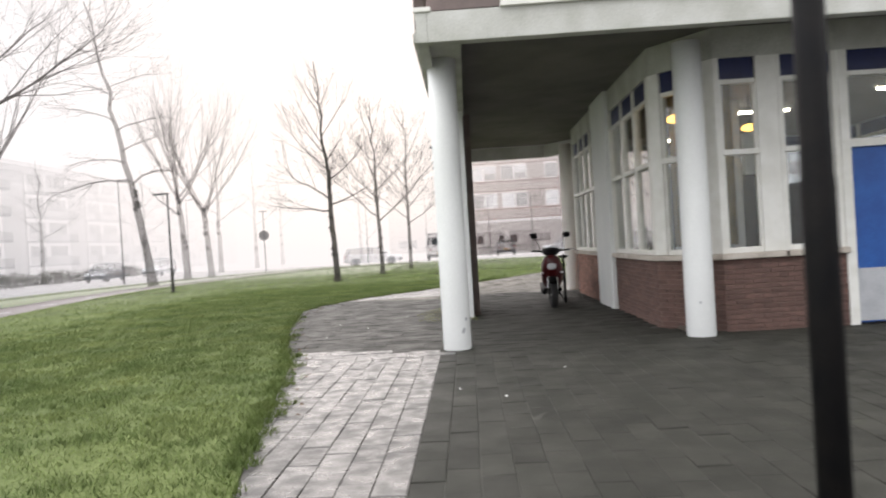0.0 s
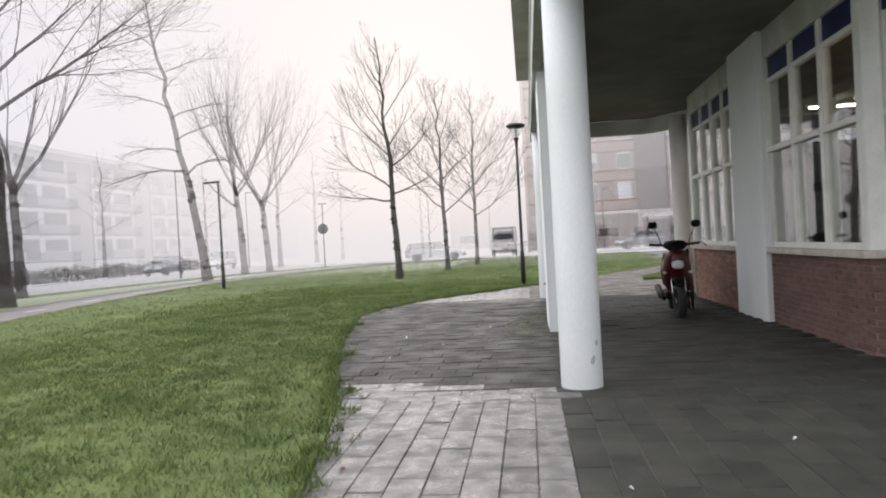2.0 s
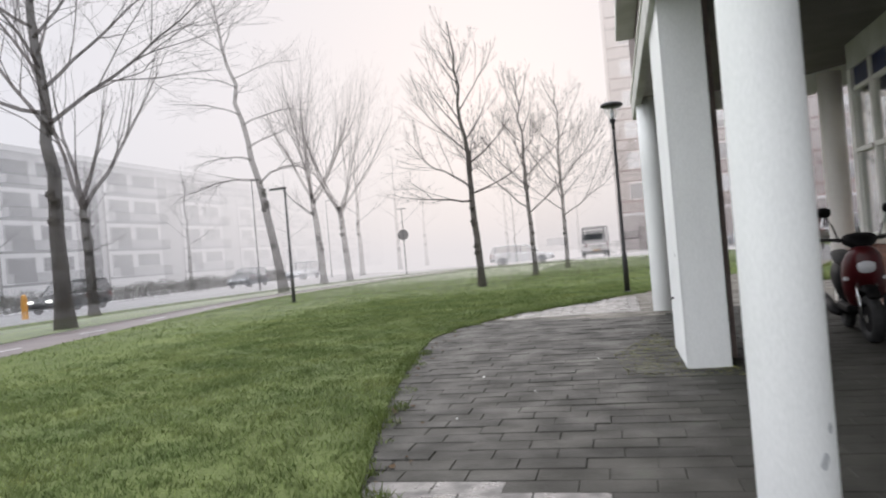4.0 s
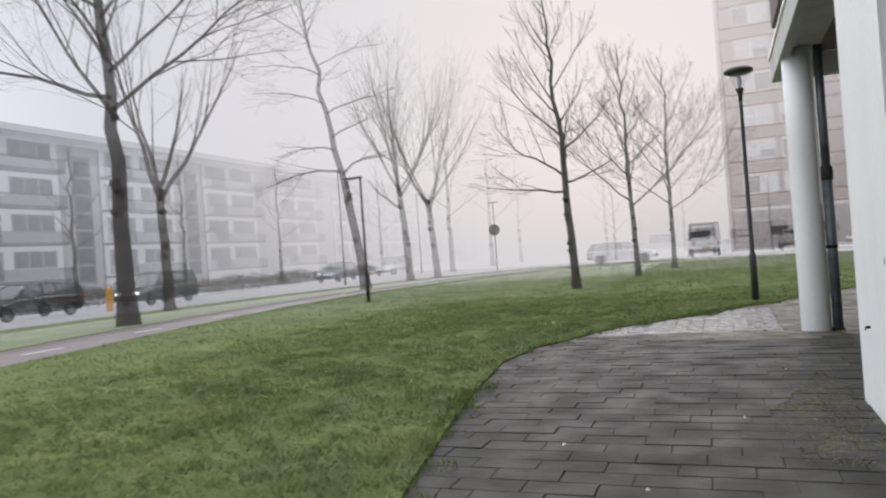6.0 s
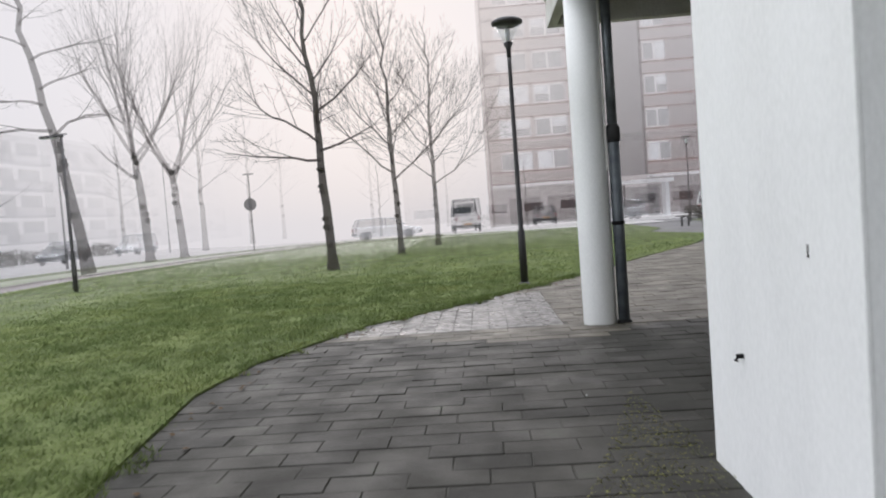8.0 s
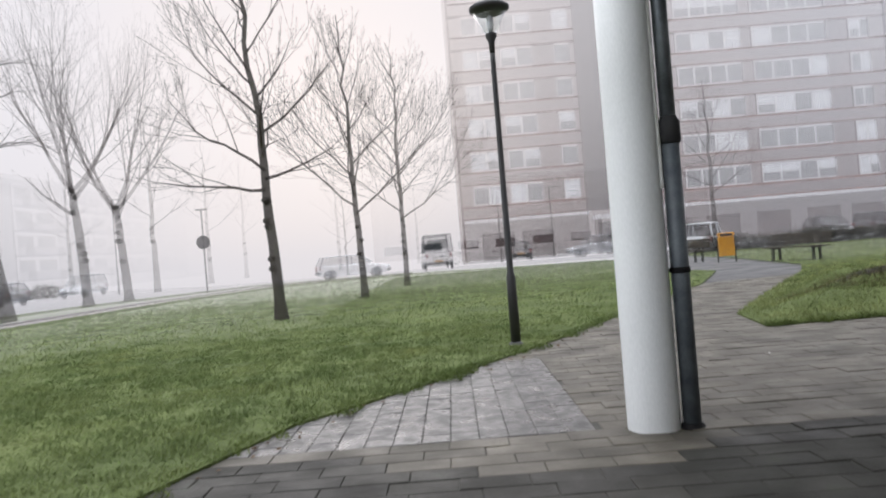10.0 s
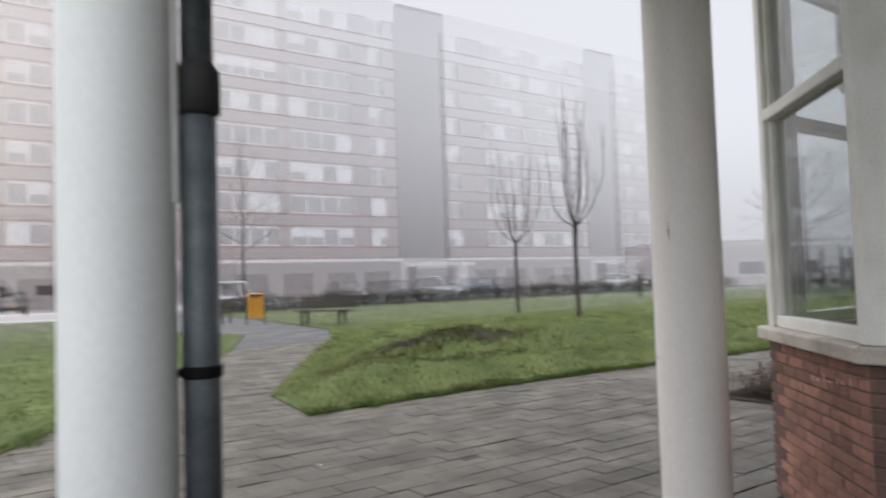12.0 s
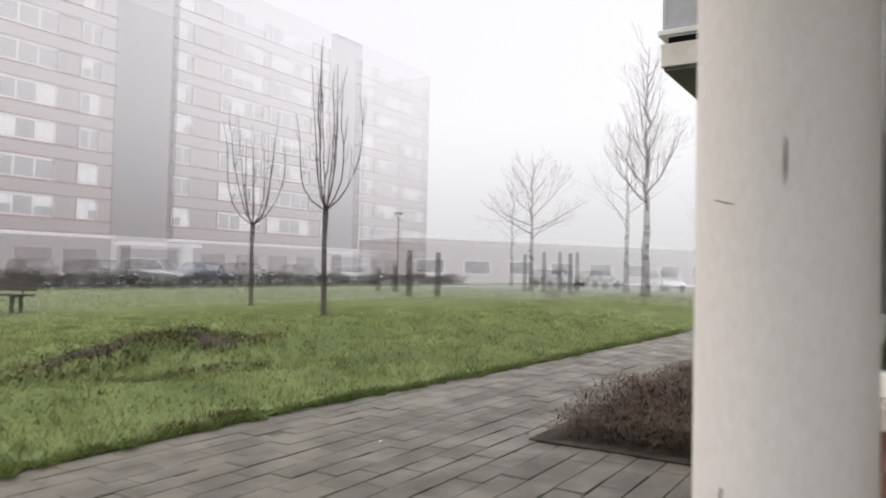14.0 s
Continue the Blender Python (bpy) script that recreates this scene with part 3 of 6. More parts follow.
def worktop():
    t = thing("kitchen_counter", 3.4, 16.1, 0.02, 45, "dark kitchen counter with sink behind the window", "counter")
    part("body", abox(-0.2, 0.1, 0, 1.0, 0.65, 0.84, 0.006), M["curtain"], t)
    part("worktop", abox(-0.22, 0.08, 0.84, 1.02, 0.68, 0.9, 0.006), M["black"], t)
    part("tap", tube(bmesh.new(), [(0.4, 0.55, 0.9), (0.4, 0.55, 1.12), (0.4, 0.47, 1.19), (0.4, 0.36, 1.17), (0.4, 0.33, 1.1)], 0.013), M["zinc"], t, "curved metal tap")


worktop()


def curtain(x, y, turn, w):
    """A hanging cloth with folds."""
    t = thing("curtain", x, y, 0.0, turn, "curtain hanging inside the window, lamp glow painted into its ochre", "curtain", "curtains")
    bm = bmesh.new()
    n = 40
    rows = [[bm.verts.new((w * i / n, 0.03 * math.sin(i * 1.5) + s * 0.006, z)) for i in range(n + 1)] for s in (0, 1) for z in (1.05, HEAD - 0.1)]
    for i in range(n):
        bm.faces.new((rows[0][i], rows[0][i + 1], rows[1][i + 1], rows[1][i]))
        bm.faces.new((rows[2][i + 1], rows[2][i], rows[3][i], rows[3][i + 1]))
        bm.faces.new((rows[1][i], rows[1][i + 1], rows[3][i + 1], rows[3][i]))
        bm.faces.new((rows[0][i + 1], rows[0][i], rows[2][i], rows[2][i + 1]))
    part("cloth", bm, M["drape"], t, smooth=True)


curtain(3.05, 10.62, -46, 0.95)
LIT = lamp_glow("warm_bulb", (1.0, 0.52, 0.10), 3.5)
TUBE = lamp_glow("fluorescent_tube", (1.0, 0.93, 0.75), 24.0)


def pendant(x, y, z):
    t = thing("pendant_lamp", x, y, z, 0, "warm glowing globe lamp hanging in the room", "lamp", "room lamps")
    part("globe", lathe(bmesh.new(), [(0.03, 0.07), (0.10, 0.045), (0.13, 0.0), (0.10, -0.03), (0.02, -0.05)], 20), LIT, t, smooth=True)
    part("cord", tube(bmesh.new(), [(0, 0, 0.065), (0, 0, HEAD - z)], 0.006), M["black"], t)


pendant(3.02, 10.2, 2.85)
pendant(4.6, 11.6, 2.85)


def tube_light(x, y, turn):
    t = thing("ceiling_light", x, y, HEAD, turn, "white fluorescent ceiling light, two of the four added to brighten the room", "lamp", "room lamps")
    part("housing", abox(-0.6, -0.06, -0.05, 0.6, 0.06, 0.0, 0.006), M["frame"], t)
    part("tube", tube(bmesh.new(), [(-0.56, 0, -0.075), (0.56, 0, -0.075)], 0.02), TUBE, t)


tube_light(5.0, 10.2, 0)
tube_light(5.4, 13.2, 0)
# two more lights, added only to brighten the room
tube_light(5.2, 16.6, 0)
tube_light(7.2, 11.6, 0)

# ---- things by the arcade ----


def downpipe():
    t = thing("downpipe", 0.02, 17.99, -0.04, 0, "dark grey rainwater pipe strapped beside the column", "pipe")
    part("upper_pipe", tube(bmesh.new(), [(0, 0, 2.0), (0, 0, BEAM + 0.04)], 0.052, 16), M["zinc"], t, smooth=True)
    part("lower_pipe", tube(bmesh.new(), [(0, 0, 0.0), (0, 0, 1.96)], 0.06, 16), M["pipe_grey"], t, "dark weathered standpipe", smooth=True)
    part("collar", lathe(bmesh.new(), [(0.06, 1.91), (0.074, 1.925), (0.074, 2.06), (0.06, 2.08), (0.05, 2.1)], 20), M["rubber"], t, "black rubber collar", smooth=True)
    part("strap", lathe(bmesh.new(), [(0.063, 1.05), (0.068, 1.055), (0.068, 1.085), (0.063, 1.09)], 20), M["black"], t)
    part("bracket", tube(bmesh.new(), [(-0.05, 0, 1.07), (-0.12, 0.02, 1.07)], 0.012), M["black"], t)
    part("bracket", tube(bmesh.new(), [(-0.04, 0, 1.84), (-0.12, 0.02, 1.84)], 0.012), M["black"], t)
    part("cable_pipe", tube(bmesh.new(), [(-0.085, -0.02, 1.62), (-0.085, -0.02, BEAM + 0.04)], 0.017, 10), M["frame"], t, "thin white conduit")
    part("foot", lathe(bmesh.new(), [(0.085, 0.0), (0.085, 0.025), (0.066, 0.05)], 20), M["black"], t)


downpipe()
p = thing("black_post", 0.98, 2.02, -0.04, 0, "black painted steel post on the paving", "post")
part("shaft", lathe(bmesh.new(), [(0.046, 0), (0.046, 1.45), (0.043, 1.47), (0.043, 4.2)], 20), M["black"], p, smooth=True)
part("cap", lathe(bmesh.new(), [(0.05, 4.2), (0.05, 4.24), (0.02, 4.28)], 20), M["black"], p)
part("collar", lathe(bmesh.new(), [(0.075, 0), (0.075, 0.03), (0.048, 0.05)], 20), M["black"], p)

M["scoot_red"] = mat("scooter_red", (0.085, 0.006, 0.009), (0.06, 0.005, 0.007), 0.3, scale=6, fine=80, bump=0.0)
M["chrome"] = mat("chrome", (0.7, 0.7, 0.7), (0.6, 0.6, 0.6), 0.2, 1.0, bump=0)
M["lens"] = mat("pale_lens", (0.75, 0.75, 0.78), (0.65, 0.65, 0.68), 0.15, bump=0)
M["mirror"] = mat("mirror_glass", (0.8, 0.8, 0.8), (0.78, 0.78, 0.78), 0.03, 1.0, bump=0)


def torus(bm, R, r, n=28, k=10, squash=1.0):
    """A tyre lying across x, round the y axis."""
    rings = []
    for i in range(n):
        w = 2 * math.pi * i / n
        rings.append([bm.verts.new(((R + r * math.cos(v)) * math.cos(w), r * squash * math.sin(v), (R + r * math.cos(v)) * math.sin(w))) for v in [2 * math.pi * j / k for j in range(k)]])
    for i in range(n):
        a, b = rings[i], rings[(i + 1) % n]
        for j in range(k):
            bm.faces.new((a[j], a[(j + 1) % k], b[(j + 1) % k], b[j]))
    return bm


def loft(bm, sections):
    """Joins equal loops of points into a closed body."""
    rings = [[bm.verts.new(p) for p in s] for s in sections]
    k = len(rings[0])
    for a, b in zip(rings, rings[1:]):
        for i in range(k):
            bm.faces.new((a[i], a[(i + 1) % k], b[(i + 1) % k], b[i]))
    bm.faces.new(rings[0][::-1]); bm.faces.new(rings[-1])
    return bm


def oval(x, z, w, h, k=14, p=0.75):
    """A rounded upright loop at x, w wide and h high about z."""
    out = []
    for i in range(k):
        a = 2 * math.pi * i / k
        c, s = math.cos(a), math.sin(a)
        out.append((x, w / 2 * math.copysign(abs(c) ** p, c), z + h / 2 * math.copysign(abs(s) ** p, s)))
    return out


def moved(bm, x, y, z, rx=0, ry=0, rz=0):
    bmesh.ops.transform(bm, matrix=pose(x, y, z, rx, ry, rz), verts=bm.verts)
    return bm


def scooter(x, y, turn):
    """Front towards +x."""
    t = thing("motor_scooter", x, y, -0.03, turn, "dark red motor scooter with round mirrors parked under the arcade", "scooter")
    for wx, steer in ((0.66, 8), (-0.62, 0)):
        w = part("wheel", moved(torus(bmesh.new(), 0.19, 0.062), wx, 0, 0.252, 0, 0, steer), M["rubber"], t, "black tyre", smooth=True)
        rim = bmesh.new(); lathe(rim, [(0.14, -0.035), (0.145, 0.0), (0.14, 0.035)], 20); moved(rim, wx, 0, 0.252, 90, 0, steer)
        part("rim", rim, M["black"], w)
        hub = bmesh.new(); lathe(hub, [(0.045, -0.05), (0.05, 0.0), (0.045, 0.05)], 14); moved(hub, wx, 0, 0.252, 90, 0, steer)
        part("hub", hub, M["chrome"], w)
    part("front_mudguard", loft(bmesh.new(), [oval(0.42, 0.46, 0.10, 0.06), oval(0.55, 0.55, 0.15, 0.09), oval(0.70, 0.56, 0.15, 0.08), oval(0.86, 0.49, 0.12, 0.05)]), M["black"], t, smooth=True)
    for s in (-1, 1):
        part("fork_leg", tube(bmesh.new(), [(0.66, s * 0.085, 0.26), (0.50, s * 0.085, 0.66)], 0.022, 10), M["chrome"], t, smooth=True)
    part("front_apron", loft(bmesh.new(), [oval(0.30, 0.62, 0.36, 0.62), oval(0.40, 0.66, 0.42, 0.60), oval(0.50, 0.76, 0.36, 0.48), oval(0.585, 0.82, 0.24, 0.32), oval(0.62, 0.83, 0.12, 0.18)]), M["scoot_red"], t, "dark red front apron", smooth=True)
    part("headlight", loft(bmesh.new(), [oval(0.555, 0.79, 0.20, 0.17), oval(0.612, 0.785, 0.17, 0.14), oval(0.636, 0.78, 0.09, 0.07)]), M["lens"], t, "pale shield-shaped headlight", smooth=True)
    for s in (-1, 1):
        part("indicator", moved(loft(bmesh.new(), [oval(0.0, 0, 0.07, 0.05), oval(0.06, 0, 0.05, 0.04), oval(0.08, 0, 0.02, 0.02)]), 0.48, s * 0.17, 0.66, 0, 0, s * 20), M["lens"], t, smooth=True)
    part("floorboard", abox(-0.25, -0.17, 0.28, 0.36, 0.17, 0.36, 0.02), M["black"], t)
    part("rear_body", loft(bmesh.new(), [oval(-0.10, 0.50, 0.26, 0.36), oval(-0.28, 0.56, 0.34, 0.40), oval(-0.60, 0.64, 0.32, 0.30), oval(-0.86, 0.72, 0.18, 0.14)]), M["black"], t, smooth=True)
    part("seat", loft(bmesh.new(), [oval(-0.04, 0.78, 0.20, 0.08), oval(-0.20, 0.81, 0.28, 0.13), oval(-0.50, 0.84, 0.28, 0.13), oval(-0.84, 0.88, 0.20, 0.09)]), M["rubber"], t, "black saddle", smooth=True)
    part("engine", loft(bmesh.new(), [oval(-0.20, 0.30, 0.20, 0.18), oval(-0.42, 0.28, 0.26, 0.22), oval(-0.70, 0.27, 0.16, 0.16)]), M["black"], t, smooth=True)
    part("exhaust", tube(bmesh.new(), [(-0.2, -0.15, 0.22), (-0.4, -0.18, 0.25), (-0.85, -0.2, 0.36)], [0.03, 0.055, 0.05], 12), M["black"], t, smooth=True)
    part("handlebar_cowl", loft(bmesh.new(), [oval(0.26, 1.03, 0.22, 0.12), oval(0.36, 1.06, 0.34, 0.15), oval(0.46, 1.03, 0.22, 0.13), oval(0.52, 1.0, 0.10, 0.08)]), M["black"], t, smooth=True)
    part("steering_column", tube(bmesh.new(), [(0.42, 0, 0.8), (0.35, 0, 1.02)], 0.05, 10), M["black"], t)
    for s in (-1, 1):
        part("grip", tube(bmesh.new(), [(0.33, s * 0.15, 1.06), (0.27, s * 0.36, 1.08)], 0.02, 10), M["rubber"], t, smooth=True)
        part("brake_lever", tube(bmesh.new(), [(0.37, s * 0.17, 1.06), (0.35, s * 0.34, 1.07)], 0.007, 6), M["chrome"], t)
        part("mirror_arm", tube(bmesh.new(), [(0.33, s * 0.19, 1.07), (0.34, s * 0.24, 1.22), (0.33, s * 0.30, 1.33)], 0.007, 6), M["black"], t)
        mr = part("mirror", moved(loft(bmesh.new(), [oval(-0.018, 0, 0.10, 0.09), oval(0.0, 0, 0.14, 0.11), oval(0.03, 0, 0.05, 0.04)]), 0.33, s * 0.31, 1.37), M["black"], t, "oval black rear-view mirror", smooth=True)
        part("mirror_glass", moved(loft(bmesh.new(), [oval(-0.003, 0, 0.11, 0.08), oval(0.0, 0, 0.11, 0.08)]), 0.309, s * 0.31, 1.37), M["mirror"], mr)
    part("stand", tube(bmesh.new(), [(-0.2, 0.1, 0.28), (-0.26, 0.24, 0.02)], 0.014, 8), M["black"], t)


scooter(1.62, 14.15, -96)


def bicycle(x, y, turn):
    t = thing("bicycle", x, y, -0.03, turn, "old dark city bicycle leaning by the brick wall", "bicycle")
    for wx in (-0.54, 0.54):
        w = part("wheel", moved(torus(bmesh.new(), 0.315, 0.022, 36, 8), wx, 0, 0.338), M["rubber"], t, smooth=True)
        part("rim", moved(torus(bmesh.new(), 0.29, 0.012, 36, 6), wx, 0, 0.338), M["chrome"], w, smooth=True)
        for k in range(12):
            a = math.pi * 2 * k / 12
            part("spoke", tube(bmesh.new(), [(wx, 0, 0.338), (wx + 0.285 * math.cos(a), 0.0, 0.338 + 0.285 * math.sin(a))], 0.0025, 4), M["chrome"], w)
    for a, b, r in (((-0.54, 0, 0.34), (-0.08, 0, 0.3), 0.012), ((-0.08, 0, 0.3), (-0.2, 0, 0.86), 0.016), ((-0.08, 0, 0.3), (0.36, 0, 0.78), 0.018), ((-0.17, 0, 0.72), (0.35, 0, 0.84), 0.016), ((-0.54, 0, 0.34), (-0.18, 0, 0.76), 0.01), ((0.54, 0, 0.34), (0.34, 0, 0.98), 0.016)):
        part("frame_tube", tube(bmesh.new(), [a, b], r, 10), M["black"], t, smooth=True)
    part("handlebar", tube(bmesh.new(), [(0.2, -0.3, 1.02), (0.3, -0.22, 1.08), (0.33, 0, 1.06), (0.3, 0.22, 1.08), (0.2, 0.3, 1.02)], 0.012, 8), M["chrome"], t, smooth=True)
    part("saddle", loft(bmesh.new(), [oval(-0.36, 0.91, 0.19, 0.07), oval(-0.22, 0.92, 0.16, 0.06), oval(-0.06, 0.92, 0.05, 0.04)]), M["rubber"], t, smooth=True)
    part("carrier", abox(-0.78, -0.06, 0.72, -0.3, 0.06, 0.735, 0.004), M["black"], t)
    part("mudguard", tube(bmesh.new(), [(-0.54 + 0.36 * math.cos(a), 0, 0.338 + 0.36 * math.sin(a)) for a in [math.pi * k / 10 for k in range(2, 11)]], 0.014, 6), M["lens"], t, "pale mudguard")


bicycle(1.95, 14.85, -97)


# ---- trees ----


def tree(x, y, height, fork, seed, girth=0.16, lean=(0.0, 0.0), arms=(), leader=True, twiggy=1.0, label="bare leafless street tree in the mist", material=None):
    """A bare tree: trunk with knots, main limbs as (height, bearing, rise, length, curl), boughs and twigs that grow from them. Bearing 0 points along the street front, 180 the other way."""
    rnd = random.Random(seed)
    t = thing("tree", x, y, -0.02, 23, label, "tree", "bare trees")
    tv, tf, cv, cf = [], [], [], []

    def stroke(verts, faces, pts, radii, n):
        base = len(verts)
        a = Vector((1, 0, 0))
        for i, p in enumerate(pts):
            d = (pts[min(i + 1, len(pts) - 1)] - pts[max(i - 1, 0)]).normalized()
            a = (a - d * a.dot(d))
            a = a.normalized() if a.length > 1e-3 else d.orthogonal().normalized()
            b = d.cross(a)
            for k in range(n):
                w = 2 * math.pi * k / n
                verts.append(p + radii[i] * (math.cos(w) * a + math.sin(w) * b))
        for i in range(len(pts) - 1):
            for k in range(n):
                q = base + i * n
                faces.append((q + k, q + (k + 1) % n, q + n + (k + 1) % n, q + n + k))

    def limb(p, bearing, rise, length, r, level, curl):
        segs = (8, 5, 4, 3)[level - 1]
        pts, radii, ways = [p.copy()], [r], [(bearing, rise)]
        q, az = p.copy(), bearing
        for i in range(segs):
            f = (i + 1) / segs
            az += rnd.gauss(0, 5)
            el = min(rise + curl * f + rnd.gauss(0, 5), 86)
            d = Vector((math.cos(radians(az)) * math.cos(radians(el)), math.sin(radians(az)) * math.cos(radians(el)), math.sin(radians(el))))
            q = q + d * (length / segs)
            pts.append(q.copy()); ways.append((az, el)); radii.append(max(r * (1 - 0.88 * f), 0.0032))
        stroke(cv, cf, pts, radii, (7, 5, 3, 3)[level - 1])
        if level == 4 or length < 0.3:
            return
        kids = max(2, int(length * (2.7, 2.6, 2.4)[level - 1] * twiggy))
        side = rnd.choice((-1, 1))
        for k in range(kids):
            f = 0.2 + 0.78 * (k + rnd.random()) / kids
            i = min(int(f * segs), segs - 1)
            at = pts[i].lerp(pts[i + 1], f * segs - i)
            side = -side
            az, el = ways[i + 1]
            grow = length * (0.72 * (1 - f) + 0.24) * rnd.uniform(0.6, 1.15)
            limb(at, az + side * rnd.uniform(25, 65), min(el, 66) + rnd.uniform(-26, 18), grow, max(radii[i] * 0.45, 0.0045), level + 1, rnd.uniform(0, 22))

    top = height if leader else fork + 0.5
    pts, radii = [], []
    segs = 16
    for i in range(segs + 1):
        f = i / segs
        w = 0.028 * top ** 0.5 * f * (1.0 if leader else 0.35)
        pts.append(Vector((lean[0] * f ** 1.2 + rnd.gauss(0, w), lean[1] * f + rnd.gauss(0, w), f * top)))
        flare = 1.0 + 0.3 * max(0.0, 0.06 - f) / 0.06
        radii.append(max(girth * flare * (1 - (0.88 if leader else 0.3) * f) * rnd.uniform(0.96, 1.04), 0.01))
    stroke(tv, tf, pts, radii, 10)

    def on_trunk(z):
        f = min(max(z / top, 0), 0.999) * segs
        i = int(f)
        return pts[i].lerp(pts[i + 1], f - i), radii[i]

    for k in range(rnd.randint(4, 7)):  # knots where old limbs were cut
        at, r = on_trunk(rnd.uniform(0.4, 1.0) * fork)
        w = rnd.uniform(0, 6.283)
        d = Vector((math.cos(w), math.sin(w), 0.1))
        stroke(tv, tf, [at, at + d * r * 0.95, at + d * r * 1.25, at + d * r * 1.3], [r * 0.75, r * 0.6, r * 0.35, 0.01], 8)
    for z, bearing, rise, length, curl in arms:
        at, r = on_trunk(z)
        limb(at, bearing + rnd.uniform(-6, 6), rise, length, min(max(r * (0.4 if leader else 0.68), 0.016), 0.3 * girth + 0.035), 1, curl)
    if leader:  # the leader carries short shoots up to its tip
        for k in range(int(5 * twiggy)):
            at, r = on_trunk(top * (0.8 + 0.2 * k / (5 * twiggy)))
            limb(at, rnd.uniform(0, 360), rnd.uniform(35, 65), 0.14 * height * rnd.uniform(0.5, 1), max(r * 0.6, 0.012), 2, 20)
    raw("trunk", tv, tf, M["bark"], t, True)
    raw("crown", cv, cf, material or M["twig"], t, True)
    return t


def crown(fork, height, spread, count, seed, low=20, high=70, curl=15, power=1.0):
    """Limbs set round a trunk, longest and flattest at the bottom."""
    rr = random.Random(seed)
    out = []
    for k in range(count):
        g = k / max(count - 1, 1)
        z = fork + (height * 0.86 - fork) * g ** power
        out.append((z, k * 137.5 + rr.uniform(-25, 25), low + (high - low) * g + rr.uniform(-8, 8), spread * (1.0 - 0.55 * g) * rr.uniform(0.75, 1.15), curl))
    return out


def fan(fork, reach, count, seed, rise=62, curl=18):
    """Stems that part at one height and go up steeply."""
    rr = random.Random(seed)
    return [(fork + rr.uniform(-0.3, 0.5), k * 360 / count + rr.uniform(-25, 25), rise + rr.uniform(-8, 10), reach * rr.uniform(0.8, 1.05), curl) for k in range(count)]


def wand_tree(x, y, height, fork, width, seed):
    """A small tree whose wands leave one knot, bow outward as a cup and then go straight up."""
    rnd = random.Random(seed)
    t = thing("tree", x, y, -0.02, 0, "small bare tree with upright wand-like branches", "tree", "bare trees")
    trunk, wands = bmesh.new(), bmesh.new()
    tube(trunk, [(0, 0, 0), (0.02, 0, 0.12), (0.015, 0.01, fork * 0.4), (-0.02, 0.0, fork * 0.75), (0, 0, fork), (0, 0, fork + 0.12)], [0.095, 0.072, 0.066, 0.06, 0.075, 0.05], 10)
    for k in range(10):
        a = k * 2.4 + rnd.uniform(-0.3, 0.3)
        rad = width / 2 * (rnd.uniform(0.75, 1.05) if k % 3 else rnd.uniform(0.25, 0.6))
        tall = (height - fork) * rnd.uniform(0.55, 1.0)
        pts, radii = [], []
        for i in range(9):
            f = i / 8
            r = rad * (1 - math.exp(-4.5 * f)) * (1 + 0.12 * math.sin(5 * f + k)) + 0.25 * rad * f
            a += rnd.gauss(0, 0.06)
            pts.append(Vector((r * math.cos(a), r * math.sin(a), fork + 0.03 + tall * f ** 1.12)))
            radii.append(0.022 * (1 - 0.72 * f))
        tube(wands, pts, radii, 5)
        for j in range(4):
            i = rnd.randint(2, 6)
            b = rnd.uniform(0, 6.283)
            ln = tall * rnd.uniform(0.12, 0.3)
            q = pts[i]
            tube(wands, [q, q + Vector((0.09 * math.cos(b), 0.09 * math.sin(b), ln * 0.4)), q + Vector((0.12 * math.cos(b), 0.12 * math.sin(b), ln))], [0.009, 0.007, 0.004], 4)
    part("trunk", trunk, M["bark"], t, smooth=True)
    part("crown", wands, M["twig"], t, smooth=True)
    return t


tree(-16.55, 22.9, 14.5, 6.0, 11, 0.26, (-0.3, 0.0), [(5.9, 3, 24, 6.6, 18), (5.9, 165, 52, 6.2, 8), (6.3, 190, 18, 5.2, -14), (7.0, 20, 42, 5.0, 12), (7.3, 150, 48, 5.4, 10), (7.6, 260, 35, 4.6, 10), (8.0, 95, 40, 4.4, 12), (8.5, -20, 38, 4.4, 15), (8.8, 185, 40, 4.6, 10), (9.5, 60, 50, 3.8, 10), (9.9, 215, 45, 3.8, 10), (10.6, 0, 50, 3.4, 10), (11.2, 170, 52, 3.0, 10), (12.0, 300, 58, 2.4, 5), (12.4, 120, 58, 2.4, 5)], twiggy=0.72, label="tall bare tree with knotted trunk on the verge")
tree(-20.5, 28.8, 12.5, 4.0, 12, 0.21, (-0.1, 0), [(4.1, 180, 72, 8.6, 6), (4.1, 5, 52, 6.8, 26), (4.6, 20, 66, 4.6, 24), (4.4, 250, 60, 5.0, 15)], leader=False, twiggy=0.5, label="bare forked tree on the road verge")
tree(-5.42, 29.2, 9.1, 2.9, 13, 0.135, (-0.45, 0), [(2.95, 175, 4, 2.7, 12), (3.2, 10, 12, 2.2, 28), (3.4, 165, 26, 2.9, 26), (3.7, 80, 25, 2.2, 25), (3.9, 250, 24, 2.3, 25), (4.2, -5, 32, 2.4, 25), (4.6, 185, 38, 2.9, 22), (5.0, 30, 42, 2.2, 20), (5.3, 140, 45, 2.3, 18), (5.6, 215, 45, 2.2, 18), (6.0, -15, 48, 2.2, 18), (6.4, 100, 52, 1.8, 12), (6.8, 170, 55, 1.9, 12), (7.2, 20, 55, 1.7, 10), (7.7, 200, 60, 1.3, 8)], twiggy=1.15, label="young bare tree with low spreading limbs in the lawn")
